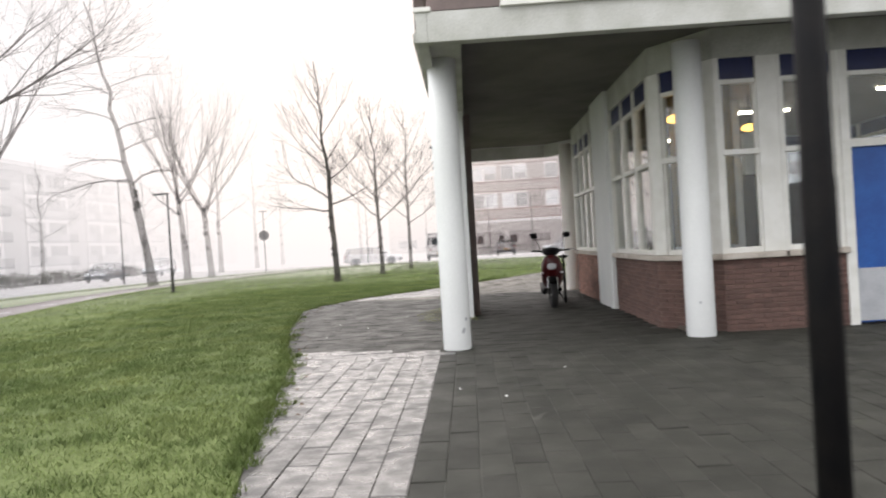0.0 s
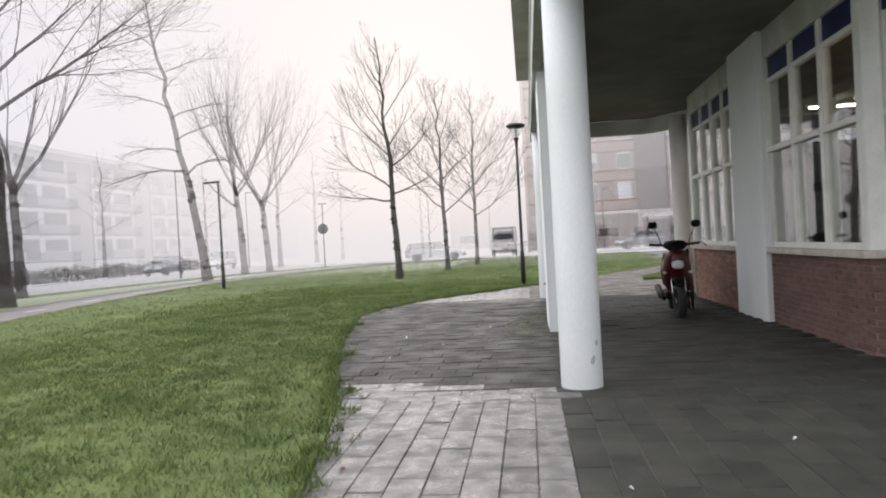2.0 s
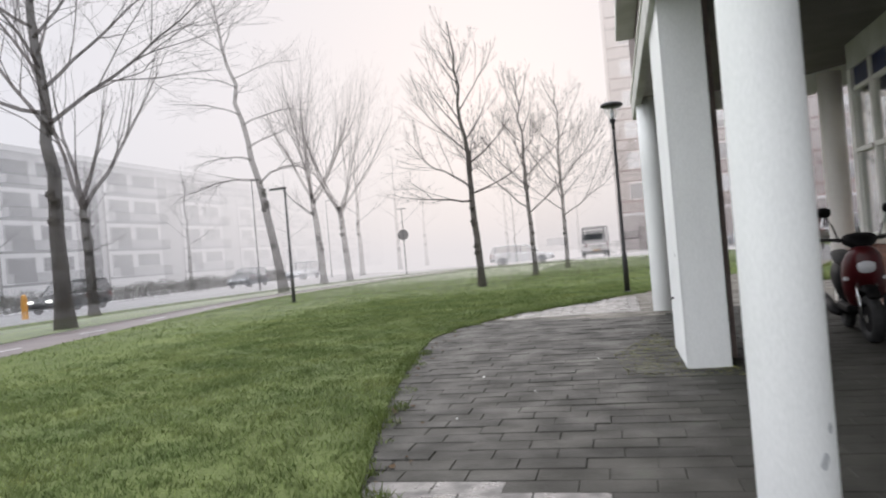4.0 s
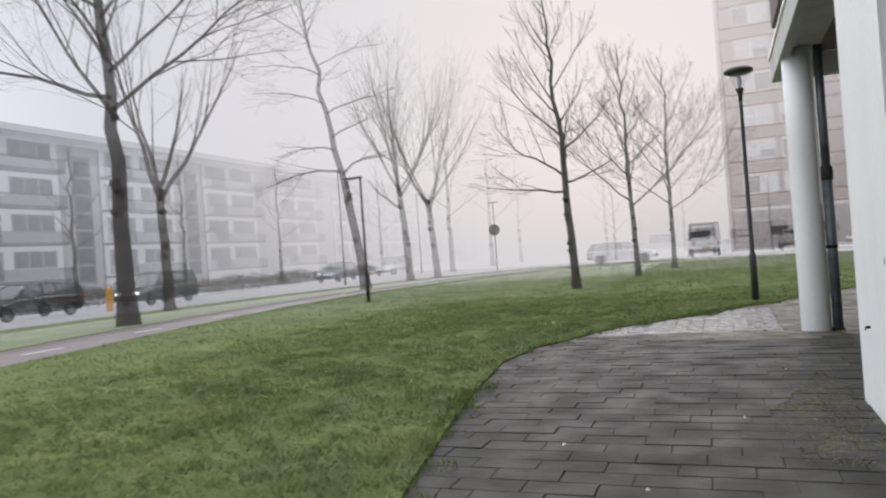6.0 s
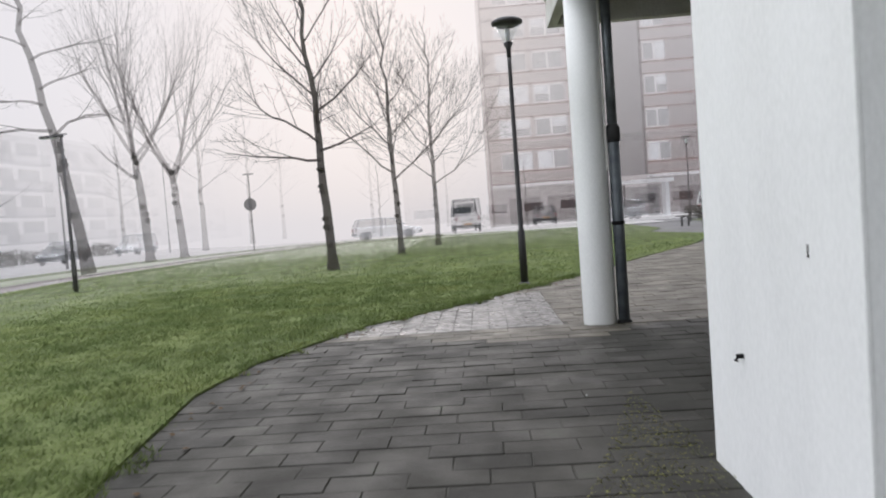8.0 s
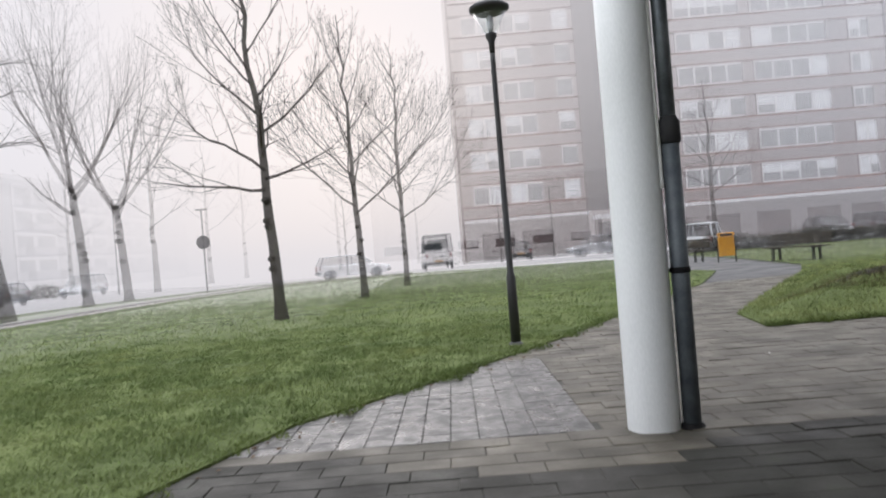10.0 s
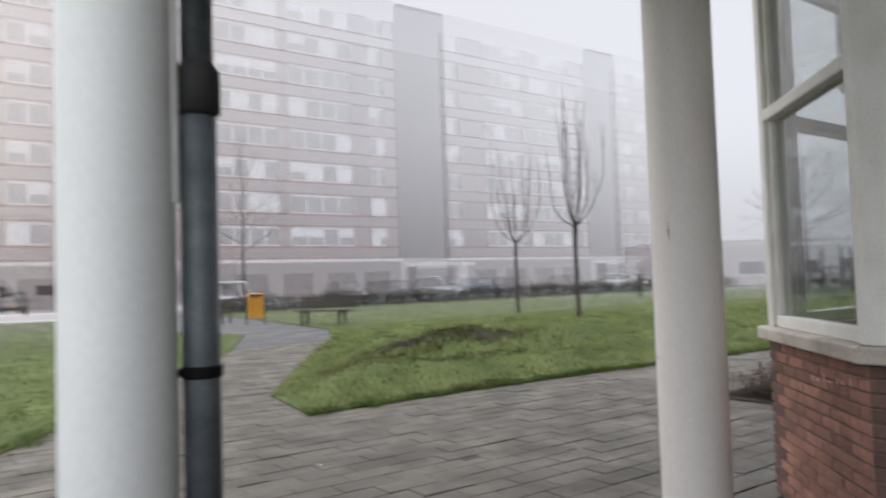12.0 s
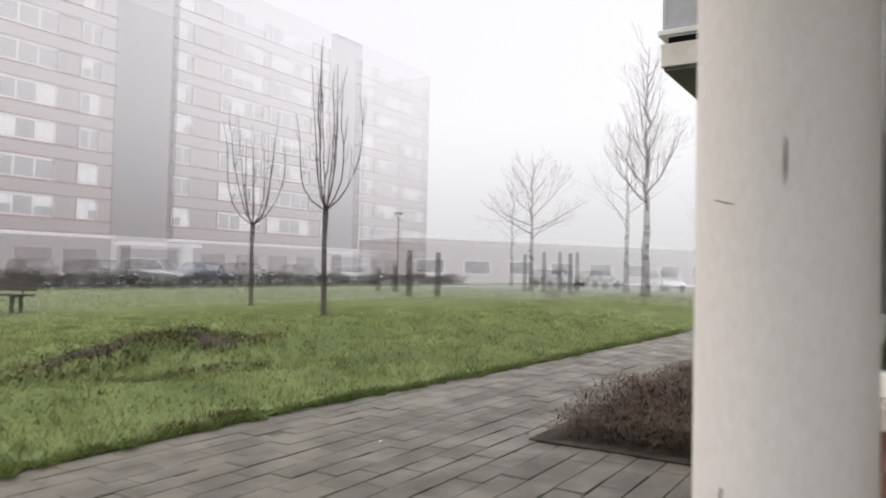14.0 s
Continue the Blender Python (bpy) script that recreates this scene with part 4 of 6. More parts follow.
tree(-4.25, 35.1, 8.7, 2.7, 14, 0.115, (-0.25, 0), crown(2.6, 8.7, 3.6, 15, 5, 32, 60, 16, 1.15), twiggy=1.2, label="young bare tree with steep limbs standing in the lawn")
tree(-3.3, 40.7, 9.4, 2.7, 15, 0.115, (0.05, 0), crown(2.6, 9.2, 4.1, 15, 7, 30, 58, 12, 1.15), twiggy=1.2, label="young bare tree with straight limbs standing in the lawn")
tree(-16.9, 37.6, 15.0, 5.4, 16, 0.23, (-2.6, 0), [(5.6, 185, 8, 4.2, -38), (5.4, 0, 58, 3.0, -85), (6.6, 170, 22, 3.4, -40), (7.2, 20, 35, 2.8, -30), (8.3, 0, 30, 3.4, -35), (8.8, 190, 30, 3.2, -30), (9.6, 90, 40, 3.0, -20), (10.2, 182, 28, 3.6, -42), (10.6, 0, 28, 3.2, -32), (11.4, 260, 45, 2.8, -10), (11.8, 170, 45, 3.4, -25), (12.6, 10, 50, 2.6, -10), (13.3, 190, 50, 2.4, 0)], label="tall leaning bare tree with drooping boughs on the verge")
tree(-18.1, 45.4, 13.4, 4.8, 17, 0.22, (-0.3, 0), fan(5.0, 7.6, 6, 3, 56, 14) + [(4.2, 200, 30, 2.6, 20)], leader=False, twiggy=0.62, label="tall bare tree with fanned stems fading in the mist")
tree(-17.7, 48.6, 12.6, 4.3, 18, 0.22, (-0.3, 0), fan(4.4, 7.2, 6, 9, 54, 16), leader=False, twiggy=0.62, label="tall bare forked tree fading in the mist")
wand_tree(16.45, 34.8, 6.2, 2.5, 1.7, 19)
wand_tree(14.2, 29.75, 6.9, 2.65, 1.45, 20)
M["red_twig"] = mat("reddish_twig", (0.12, 0.055, 0.045), (0.08, 0.04, 0.035), 0.95, scale=3, fine=40, bump=0, mist=0.95)
tree(42.5, 37.7, 8.4, 3.6, 21, 0.17, (0, 0), crown(3.4, 8.4, 3.9, 15, 11, 15, 50, 15), label="small bare tree with thin reddish twigs", material=M["red_twig"])
tree(40.4, 29.7, 14.0, 4.8, 22, 0.25, (0, 0), crown(4.8, 14.0, 4.2, 17, 12, 42, 68, 14), label="tall bare tree with upright crown beside the lawn", material=M["red_twig"])
tree(15.0, 58.0, 10.5, 3.4, 23, 0.18, (0, 0), crown(3.4, 10.5, 4.2, 14, 13, 25, 62, 12), label="dark bare tree before the apartment block")

# ---- street furniture ----


def park_lamp(x, y, h=4.42):
    t = thing("street_lamp", x, y, -0.03, 0, "black park lamp with clear cone under a disc hood", "street lamp", "park lamps")
    part("post", lathe(bmesh.new(), [(0.065, 0), (0.06, 0.9), (0.042, 0.95), (0.033, h - 0.75), (0.033, h - 0.62)], 20), M["postblack"], t, smooth=True)
    part("base_plate", lathe(bmesh.new(), [(0.1, 0), (0.1, 0.03), (0.066, 0.06)], 20), M["postblack"], t)
    part("neck", lathe(bmesh.new(), [(0.035, h - 0.64), (0.04, h - 0.5), (0.075, h - 0.42), (0.075, h - 0.39)], 20), M["postblack"], t, smooth=True)
    g = part("lantern", lathe(bmesh.new(), [(0.07, h - 0.39), (0.14, h - 0.25), (0.215, h - 0.11)], 24), M["glass"], t, "clear glass cone", smooth=True)
    part("bulb", lathe(bmesh.new(), [(0.02, h - 0.39), (0.045, h - 0.3), (0.04, h - 0.18), (0.01, h - 0.15)], 14), M["lens"], t, smooth=True)
    part("hood", lathe(bmesh.new(), [(0.20, h - 0.12), (0.255, h - 0.09), (0.26, h - 0.05), (0.2, h - 0.01), (0.02, h)], 28), M["postblack"], t, "flat dark disc hood", smooth=True)


park_lamp(-0.76, 22.4)
park_lamp(9.35, 48.0)
park_lamp(33.1, 41.4)


def arm_lamp(x, y, h, turn, name="street_lamp", label="dark slim street lamp with short flat arm"):
    t = thing(name, x, y, -0.03, turn, label, "street lamp", "road lamps")
    part("post", lathe(bmesh.new(), [(0.07, 0), (0.06, 1.0), (0.045, 1.05), (0.035, h)], 14), M["postblack"], t, smooth=True)
    part("arm", abox(-0.05, -0.05, h - 0.02, 0.62, 0.05, h + 0.05, 0.015), M["postblack"], t)
    part("lamp_glass", abox(0.2, -0.04, h - 0.035, 0.58, 0.04, h - 0.021, 0.005), M["far_white"], t)


arm_lamp(-11.75, 27.9, 3.95, 170)
arm_lamp(-21.6, 44.0, 6.5, 0)
arm_lamp(-24.5, 62.0, 6.5, 0)
arm_lamp(6.0, 66.0, 5.2, 0)


def road_sign(x, y):
    t = thing("road_sign", x, y, -0.03, 0, "round road sign on a grey pole in mist", "sign")
    part("pole", lathe(bmesh.new(), [(0.045, 0), (0.04, 4.4)], 12), M["postblack"], t)
    d = bmesh.new(); lathe(d, [(0.36, -0.02), (0.36, 0.02)], 24); moved(d, 0, -0.06, 2.7, 90)
    part("disc", d, M["far_dark"], t)
    part("lamp_head", abox(-0.3, -0.05, 4.4, 0.3, 0.05, 4.48, 0.01), M["postblack"], t)


road_sign(-14.6, 51.0)
M["far_yellow"] = mat("orange_yellow_paint", (0.62, 0.30, 0.02), (0.52, 0.24, 0.02), 0.45, scale=3, fine=30, bump=0.05, mist=True)
M["far_wood"] = mat("damp_bench_wood", (0.075, 0.062, 0.045), (0.05, 0.042, 0.032), 0.8, scale=3, fine=40, bump=0.4, mist=True, c3=(0.09, 0.09, 0.06))


def bench(x, y, turn):
    t = thing("park_bench", x, y, -0.02, turn, "weathered slatted wooden park bench on the path side", "bench", "park benches")
    L = 2.1
    for k in range(4):
        part("seat_slat", abox(-L / 2, -0.05 + 0.115 * k, 0.43, L / 2, 0.05 + 0.115 * k, 0.47, 0.006), M["far_wood"], t)
    for k in range(3):
        part("back_slat", abox(-L / 2, 0.40 + 0.03 * k, 0.54 + 0.115 * k, L / 2, 0.435 + 0.03 * k, 0.64 + 0.115 * k, 0.006), M["far_wood"], t)
    for s in (-0.7, 0.7):
        part("leg", abox(s - 0.035, -0.03, 0.0, s + 0.035, 0.05, 0.43, 0.005), M["postblack"], t)
        part("leg", abox(s - 0.035, 0.32, 0.0, s + 0.035, 0.40, 0.43, 0.005), M["postblack"], t)
        part("bearer", abox(s - 0.035, -0.04, 0.38, s + 0.035, 0.42, 0.43, 0.005), M["postblack"], t)
        part("back_post", tube(bmesh.new(), [(s, 0.38, 0.4), (s, 0.49, 0.88)], 0.028, 8), M["postblack"], t)


bench(9.42, 36.3, -59)
bench(7.5, 41.3, -68)


def litter_bin(x, y):
    t = thing("litter_bin", x, y, -0.02, -15, "orange-yellow litter bin on two posts", "bin")
    part("body", abox(-0.26, -0.2, 0.22, 0.26, 0.2, 0.92, 0.03), M["far_yellow"], t)
    part("lid", abox(-0.28, -0.22, 0.93, 0.28, 0.22, 1.06, 0.03), M["far_yellow"], t)
    part("slot", abox(-0.2, -0.226, 0.95, 0.2, -0.222, 1.02), M["far_dark"], t)
    for s in (-0.3, 0.3):
        part("post", tube(bmesh.new(), [(s, 0, 0), (s, 0, 0.8)], 0.03, 10), M["postblack"], t)


litter_bin(8.35, 39.0)
b = thing("bollard", -26.4, 31.6, -0.1, 0, "orange-yellow marker post at the roadside", "bollard")
part("body", lathe(bmesh.new(), [(0.14, 0), (0.13, 0.9), (0.10, 1.05), (0.02, 1.1)], 14), M["far_yellow"], b)


def timber_post(x, y, h, tilt):
    t = thing("timber_post", x, y, -0.05, 0, "upright dark timber post set in the lawn", "post", "timber posts")
    part("shaft", tube(bmesh.new(), [(0, 0, 0), (tilt * 0.3, 0, h * 0.5), (tilt, 0.02, h)], [0.15, 0.14, 0.12], 9), M["bark"], t)


for x, y, h in ((27.9, 36.9, 2.15), (29.25, 36.2, 2.1), (33, 41.5, 1.5), (32.4, 42.2, 1.3), (40, 34.0, 2.4), (41.6, 36.4, 2.5), (43.0, 38.4, 2.4), (44.5, 36.6, 2.6), (45.0, 35.6, 2.6)):
    timber_post(x, y, h, 0.05)


# ---- parked vehicles ----
PAINT = {
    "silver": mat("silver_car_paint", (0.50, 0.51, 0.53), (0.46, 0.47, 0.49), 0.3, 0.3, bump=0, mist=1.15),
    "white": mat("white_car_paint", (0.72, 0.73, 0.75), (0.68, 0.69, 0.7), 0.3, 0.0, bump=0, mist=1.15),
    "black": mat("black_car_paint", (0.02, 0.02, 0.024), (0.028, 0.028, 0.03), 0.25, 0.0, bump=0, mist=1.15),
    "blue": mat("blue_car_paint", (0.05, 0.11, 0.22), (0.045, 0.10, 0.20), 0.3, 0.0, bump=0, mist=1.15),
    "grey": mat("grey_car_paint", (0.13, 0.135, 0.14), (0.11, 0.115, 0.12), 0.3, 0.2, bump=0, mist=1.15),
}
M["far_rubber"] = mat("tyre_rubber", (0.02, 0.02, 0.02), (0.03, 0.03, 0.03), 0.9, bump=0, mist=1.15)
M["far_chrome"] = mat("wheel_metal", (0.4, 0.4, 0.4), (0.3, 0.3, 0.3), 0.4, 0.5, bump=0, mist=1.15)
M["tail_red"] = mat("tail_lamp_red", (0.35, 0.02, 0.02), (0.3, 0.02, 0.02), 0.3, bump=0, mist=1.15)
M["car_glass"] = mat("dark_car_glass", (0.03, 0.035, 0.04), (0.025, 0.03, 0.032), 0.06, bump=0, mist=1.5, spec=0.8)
HEADLIT = lamp_glow("lit_headlamp", (1.0, 0.98, 0.92), 1.4)


def car(x, y, turn, paint, label, style="hatch", lit=False, z=-0.12):
    """Front towards +x; a lofted body with a glazed cabin, wheels and lamps."""
    t = thing("parked_car" if style != "van" else "parked_van", x, y, z, turn, label, "car" if style != "van" else "van", "parked vehicles")
    L, W, H = {"hatch": (4.0, 1.72, 1.47), "estate": (4.6, 1.76, 1.48), "van": (5.2, 1.95, 2.35), "mpv": (4.3, 1.76, 1.65)}[style]
    h = L / 2
    P = PAINT[paint]

    def ring(px, z0, z1, w, k=0.10):
        return [(px, -w / 2, z0 + k), (px, -w / 2 + k, z0), (px, w / 2 - k, z0), (px, w / 2, z0 + k), (px, w / 2, z1 - k), (px, w / 2 - k, z1), (px, -w / 2 + k, z1), (px, -w / 2, z1 - k)]
    belt = 0.92 if style != "van" else 1.15
    part("body", loft(bmesh.new(), [ring(-h, 0.42, belt - 0.1, W * 0.86), ring(-h + 0.12, 0.28, belt + 0.02, W * 0.96), ring(-h * 0.4, 0.22, belt + 0.03, W), ring(h * 0.35, 0.22, belt, W), ring(h - 0.35, 0.24, belt - 0.18, W * 0.97), ring(h - 0.06, 0.3, belt - 0.28, W * 0.88), ring(h, 0.38, belt - 0.36, W * 0.8)]), P, t, smooth=False)
    if style == "hatch":
        c = [(-h + 0.08, belt, 0.9), (-h + 0.45, H - 0.06, 0.76), (-h + 1.4, H, 0.78), (0.25, H - 0.03, 0.76), (h - 1.15, belt, 0.9)]
    elif style == "van":
        c = [(-h + 0.04, belt, 0.98), (-h + 0.08, H, 0.9), (h - 1.8, H, 0.9), (h - 1.45, H - 0.1, 0.86), (h - 0.75, belt, 0.92)]
    else:
        c = [(-h + 0.06, belt, 0.9), (-h + 0.3, H - 0.05, 0.78), (-h + 1.4, H, 0.8), (0.35, H - 0.03, 0.76), (h - 1.15, belt, 0.9)]
    cab = bmesh.new()
    lo = [(px, pz, pw * W / 2) for px, pz, pw in c]
    left = [cab.verts.new((px, w, pz)) for px, pz, w in lo]
    right = [cab.verts.new((px, -w, pz)) for px, pz, w in lo]
    cab.faces.new(left); cab.faces.new(right[::-1])
    for i in range(len(c) - 1):
        cab.faces.new((left[i], left[i + 1], right[i + 1], right[i]))
    part("cabin", cab, P if style == "van" else M["car_glass"], t)
    rf = bmesh.new()
    (rx0, rz0, rw0), (rx1, rz1, rw1), (rx2, rz2, rw2) = lo[1], lo[2], lo[3]
    loft(rf, [[(rx, -w - 0.01, rz - 0.02), (rx, w + 0.01, rz - 0.02), (rx, w - 0.04, rz + 0.03), (rx, -w + 0.04, rz + 0.03)] for rx, rz, w in lo[1:4]])
    part("roof", rf, P, t)
    for s in (-1, 1):
        for i in (0, len(c) - 2):
            a, b = lo[i], lo[i + 1]
            part("pillar", tube(bmesh.new(), [(a[0], s * a[2], a[1]), (b[0], s * b[2], b[1])], 0.045, 6), P, t)
        part("pillar", tube(bmesh.new(), [(-0.2, s * W * 0.45, belt), (-0.2, s * W * 0.395, H - 0.02)], 0.04, 6), P, t)
        lamp = part("headlight", moved(loft(bmesh.new(), [oval(-0.10, 0, 0.34, 0.15), oval(0.02, 0, 0.28, 0.12)]), h - 0.07, s * W * 0.31, belt - 0.28), HEADLIT if lit else M["far_white"], t)
        part("tail_lamp", abox(-h - 0.012, s * W * 0.40 - 0.09, belt - 0.28, -h + 0.1, s * W * 0.40 + 0.06, belt - 0.02, 0.015), M["tail_red"], t)
        part("wing_mirror", moved(loft(bmesh.new(), [oval(-0.05, 0, 0.16, 0.11), oval(0.06, 0, 0.1, 0.07)]), h - 1.35, s * (W / 2 + 0.06), belt + 0.06), P, t)
        for wx in (-h + 0.8, h - 0.85):
            w = part("wheel", moved(torus(bmesh.new(), 0.235, 0.085, 20, 8, 1.1), wx, s * (W / 2 - 0.1), 0.31), M["far_rubber"], t, smooth=True)
            r = bmesh.new(); lathe(r, [(0.17, -0.06), (0.19, 0.0), (0.17, 0.07)], 14); moved(r, wx, s * (W / 2 - 0.1), 0.31, 90)
            part("rim", r, M["far_chrome"], w)
    if style == "van":
        part("windscreen", moved(abox(-0.02, -0.78, -0.42, 0.02, 0.78, 0.42), h - 1.06, 0, 1.72, 0, -36, 0), M["car_glass"], t)
        for s in (-1, 1):
            part("side_window", abox(h - 2.0, s * 0.905 - 0.02, 1.32, h - 1.4, s * 0.905 + 0.02, 1.95), M["car_glass"], t)
        part("rear_window", abox(-h + 0.04, -0.65, 1.45, -h + 0.06, 0.65, 2.05), M["car_glass"], t)
    part("bumper", abox(h - 0.12, -W * 0.4, 0.32, h + 0.04, W * 0.4, 0.5, 0.04), M["far_rubber"], t)
    part("bumper", abox(-h - 0.05, -W * 0.42, 0.36, -h + 0.12, W * 0.42, 0.54, 0.04), M["far_rubber"], t)
    part("number_plate", abox(-h - 0.062, -0.26, 0.56, -h - 0.05, 0.26, 0.67), M["far_yellow"], t, "yellow plate")
    return t


car(-28.6, 29.3, -90, "black", "dark hatchback parked at the roadside", "estate", True)
car(-28.4, 36.6, -90, "grey", "dark van-like car with headlamps on by the road", "mpv", True)
car(-29.0, 56.0, -90, "silver", "pale car parked across the road in mist", "hatch")
car(-29.0, 66.0, -90, "white", "pale car parked across the road in mist", "mpv")
car(-7.8, 58.5, 0, "silver", "silver estate car standing on the road in mist", "estate")
car(-2.6, 62.5, 95, "grey", "grey delivery van seen end-on in mist", "van")
car(8.8, 64.5, 185, "silver", "silver hatchback parked before the apartment block", "hatch")
car(12.6, 53.2, 60, "white", "white hatchback seen from behind by the benches", "mpv")
car(3.5, 67.0, 90, "grey", "grey car parked before the apartment block", "hatch")
car(22.0, 58.0, -95, "grey", "dark car parked behind the hedge", "hatch")
car(25.6, 57.6, -80, "grey", "dark estate car parked behind the hedge", "estate")
car(29.0, 57.0, -70, "silver", "silver car with bright windscreen by the hedge", "mpv")
car(34.0, 58.5, -90, "blue", "blue car parked before the apartment block", "hatch")
car(38.0, 59.0, -90, "black", "black car parked before the apartment block", "estate")
car(42.5, 57.5, -90, "grey", "grey car parked before the apartment block", "hatch")
car(46.8, 55.4, -60, "white", "white car with bright windscreen by the lawn", "hatch", True)
car(54.0, 41.0, -110, "black", "black car parked beyond the timber posts", "estate")
car(58.5, 39.0, -110, "grey", "grey car parked beyond the timber posts", "hatch")
car(57.0, 33.2, -140, "white", "white car parked beyond the lawn", "mpv")


# ---- far buildings ----


M["far_plinth"] = mat("far_ground_floor_brick", (0.10, 0.075, 0.07), (0.07, 0.055, 0.055), 0.85, scale=0.6, fine=10, mist=0.85)


def apartment_block():
    """Nine storeys: window rows between brick bands, dark stair towers, a white ledge over the ground floor."""
    t = thing("apartment_block", 0, 70.5, -0.12, 0, "long brick apartment block of nine storeys in thick mist", "building")
    LEDGE, ST, TOP = 3.45, 2.72, 27.1
    B = M["far_brick"]
    part("side_wall", abox(-0.6, 0.0, 0, -0.3, 11.0, TOP - 0.3), B, t)
    part("side_wall", abox(78.7, 0.0, 0, 79.0, 11.0, TOP - 0.3), B, t)
    part("back_wall", abox(-0.3, 10.7, 0, 78.7, 11.0, TOP - 0.3), B, t)
    part("roof", abox(-0.8, -0.25, TOP - 0.3, 79.2, 11.2, TOP, 0.02), M["far_grey"], t)
    rnd = random.Random(5)
    for x0, x1 in ((9.6, 12.4), (34.3, 39.5), (59.5, 64.0)):
        tower = slab(x0, -0.7, LEDGE, x1, 0.0, TOP - 0.3)
        bmesh.ops.delete(tower, geom=[f for f in tower.faces if all(abs(v.co.x - x1) < 1e-5 for v in f.verts)], context="FACES_ONLY")
        part("stair_tower", tower, M["far_dark"], t, "dark clad stair tower")
        part("porch_roof", slab(x0 + 0.2, -2.4, LEDGE - 0.75, x1 + 1.6, -0.2, LEDGE - 0.45), M["far_white"], t, "white porch roof")
        part("porch_wall", slab(x0 + 0.4, -1.6, 0, x0 + 0.7, -0.2, LEDGE - 0.75), M["far_plinth"], t)
        part("porch_wall", slab(x1 + 1.1, -1.6, 0, x1 + 1.4, -0.2, LEDGE - 0.75), M["far_white"], t)
        part("entrance_glass", slab(x0 + 0.9, -0.1, 0.1, x1 + 0.9, -0.04, 2.5), M["far_glass"], t)
    spans = ((-0.3, 9.6), (12.4, 34.3), (39.5, 59.5), (64.0, 78.7))

    def window(x0, x1, z, n):
        w = part("window", slab(x0, -0.06, z, x1, 0.0, z + 1.48), M["far_white"], t)
        step = (x1 - x0) / n
        for i in range(n):
            a, b = x0 + i * step + 0.09, x0 + (i + 1) * step - 0.09
            kind = M["far_glass"] if rnd.random() < 0.72 else M["far_pale"]
            if rnd.random() < 0.3:
                part("pane", slab(a, -0.09, z + 0.1, b, -0.06, z + 0.72), kind, w)
                part("pane", slab(a, -0.09, z + 0.8, b, -0.06, z + 1.38), M["far_pale"], w)
            else:
                part("pane", slab(a, -0.09, z + 0.1, b, -0.06, z + 1.38), kind, w)

    for x0, x1 in spans:
        part("ground_floor", slab(x0, -0.03, 0, x1, 0.0, LEDGE - 0.25), M["far_plinth"], t)
        part("ledge", slab(x0, -0.5, LEDGE - 0.25, x1, 0.0, LEDGE), M["far_white"], t, "white concrete ledge")
        for f in range(8):
            z = LEDGE + f * ST
            part("wall_band", slab(x0, 0.0, z, x1, 0.25, z + 1.12), B, t)
            part("drip_moulding", slab(x0, -0.1, z + 0.94, x1, -0.001, z + 1.1), M["far_band"], t)
            part("drip_moulding", slab(x0, -0.06, z + 0.03, x1, -0.001, z + 0.13), M["far_band"], t)
            zw = z + 1.13
            if x1 - x0 > 18:
                opens = ((0.25, 2.1, 2), (5.2, 10.4, 4), (11.3, 17.2, 4), (19.0, min(20.6, x1 - x0 - 0.3), 2))
            elif x1 - x0 > 12:
                opens = ((0.9, 3.6, 2), (4.2, 8.6, 3), (9.4, 13.8, 3))
            else:
                opens = ((0.9, 3.5, 2), (3.9, 6.5, 2), (8.2, 9.5, 1))
            at = 0.0
            for o0, o1, n in opens + ((x1 - x0, x1 - x0, 0),):
                if o0 - at > 0.02:
                    mat_here = M["far_panel"] if (o0 - at > 1.4 and (f * 7 + int(o0)) % 3 != 1) else B
                    part("pier", slab(x0 + at, 0.0, zw - 0.01, x0 + o0, 0.25, zw + 1.59), mat_here, t)
                if n:
                    window(x0 + o0, x0 + o1, zw, n)
                at = o1
    for x0 in (1.0, 4.2, 15, 19, 23, 27, 30.5, 43, 47, 51, 55, 66, 70, 74):
        part("garage_door", slab(x0, -0.08, 0.1, x0 + 2.6, -0.031, 2.3), M["far_plinth"], t)


# brightness of the haze put into the base colour of the pale panes
M["far_pale"] = mat("far_pale_pane", (0.78, 0.79, 0.82), (0.68, 0.69, 0.72), 0.3, scale=1, fine=6, bump=0, mist=0.9)
apartment_block()


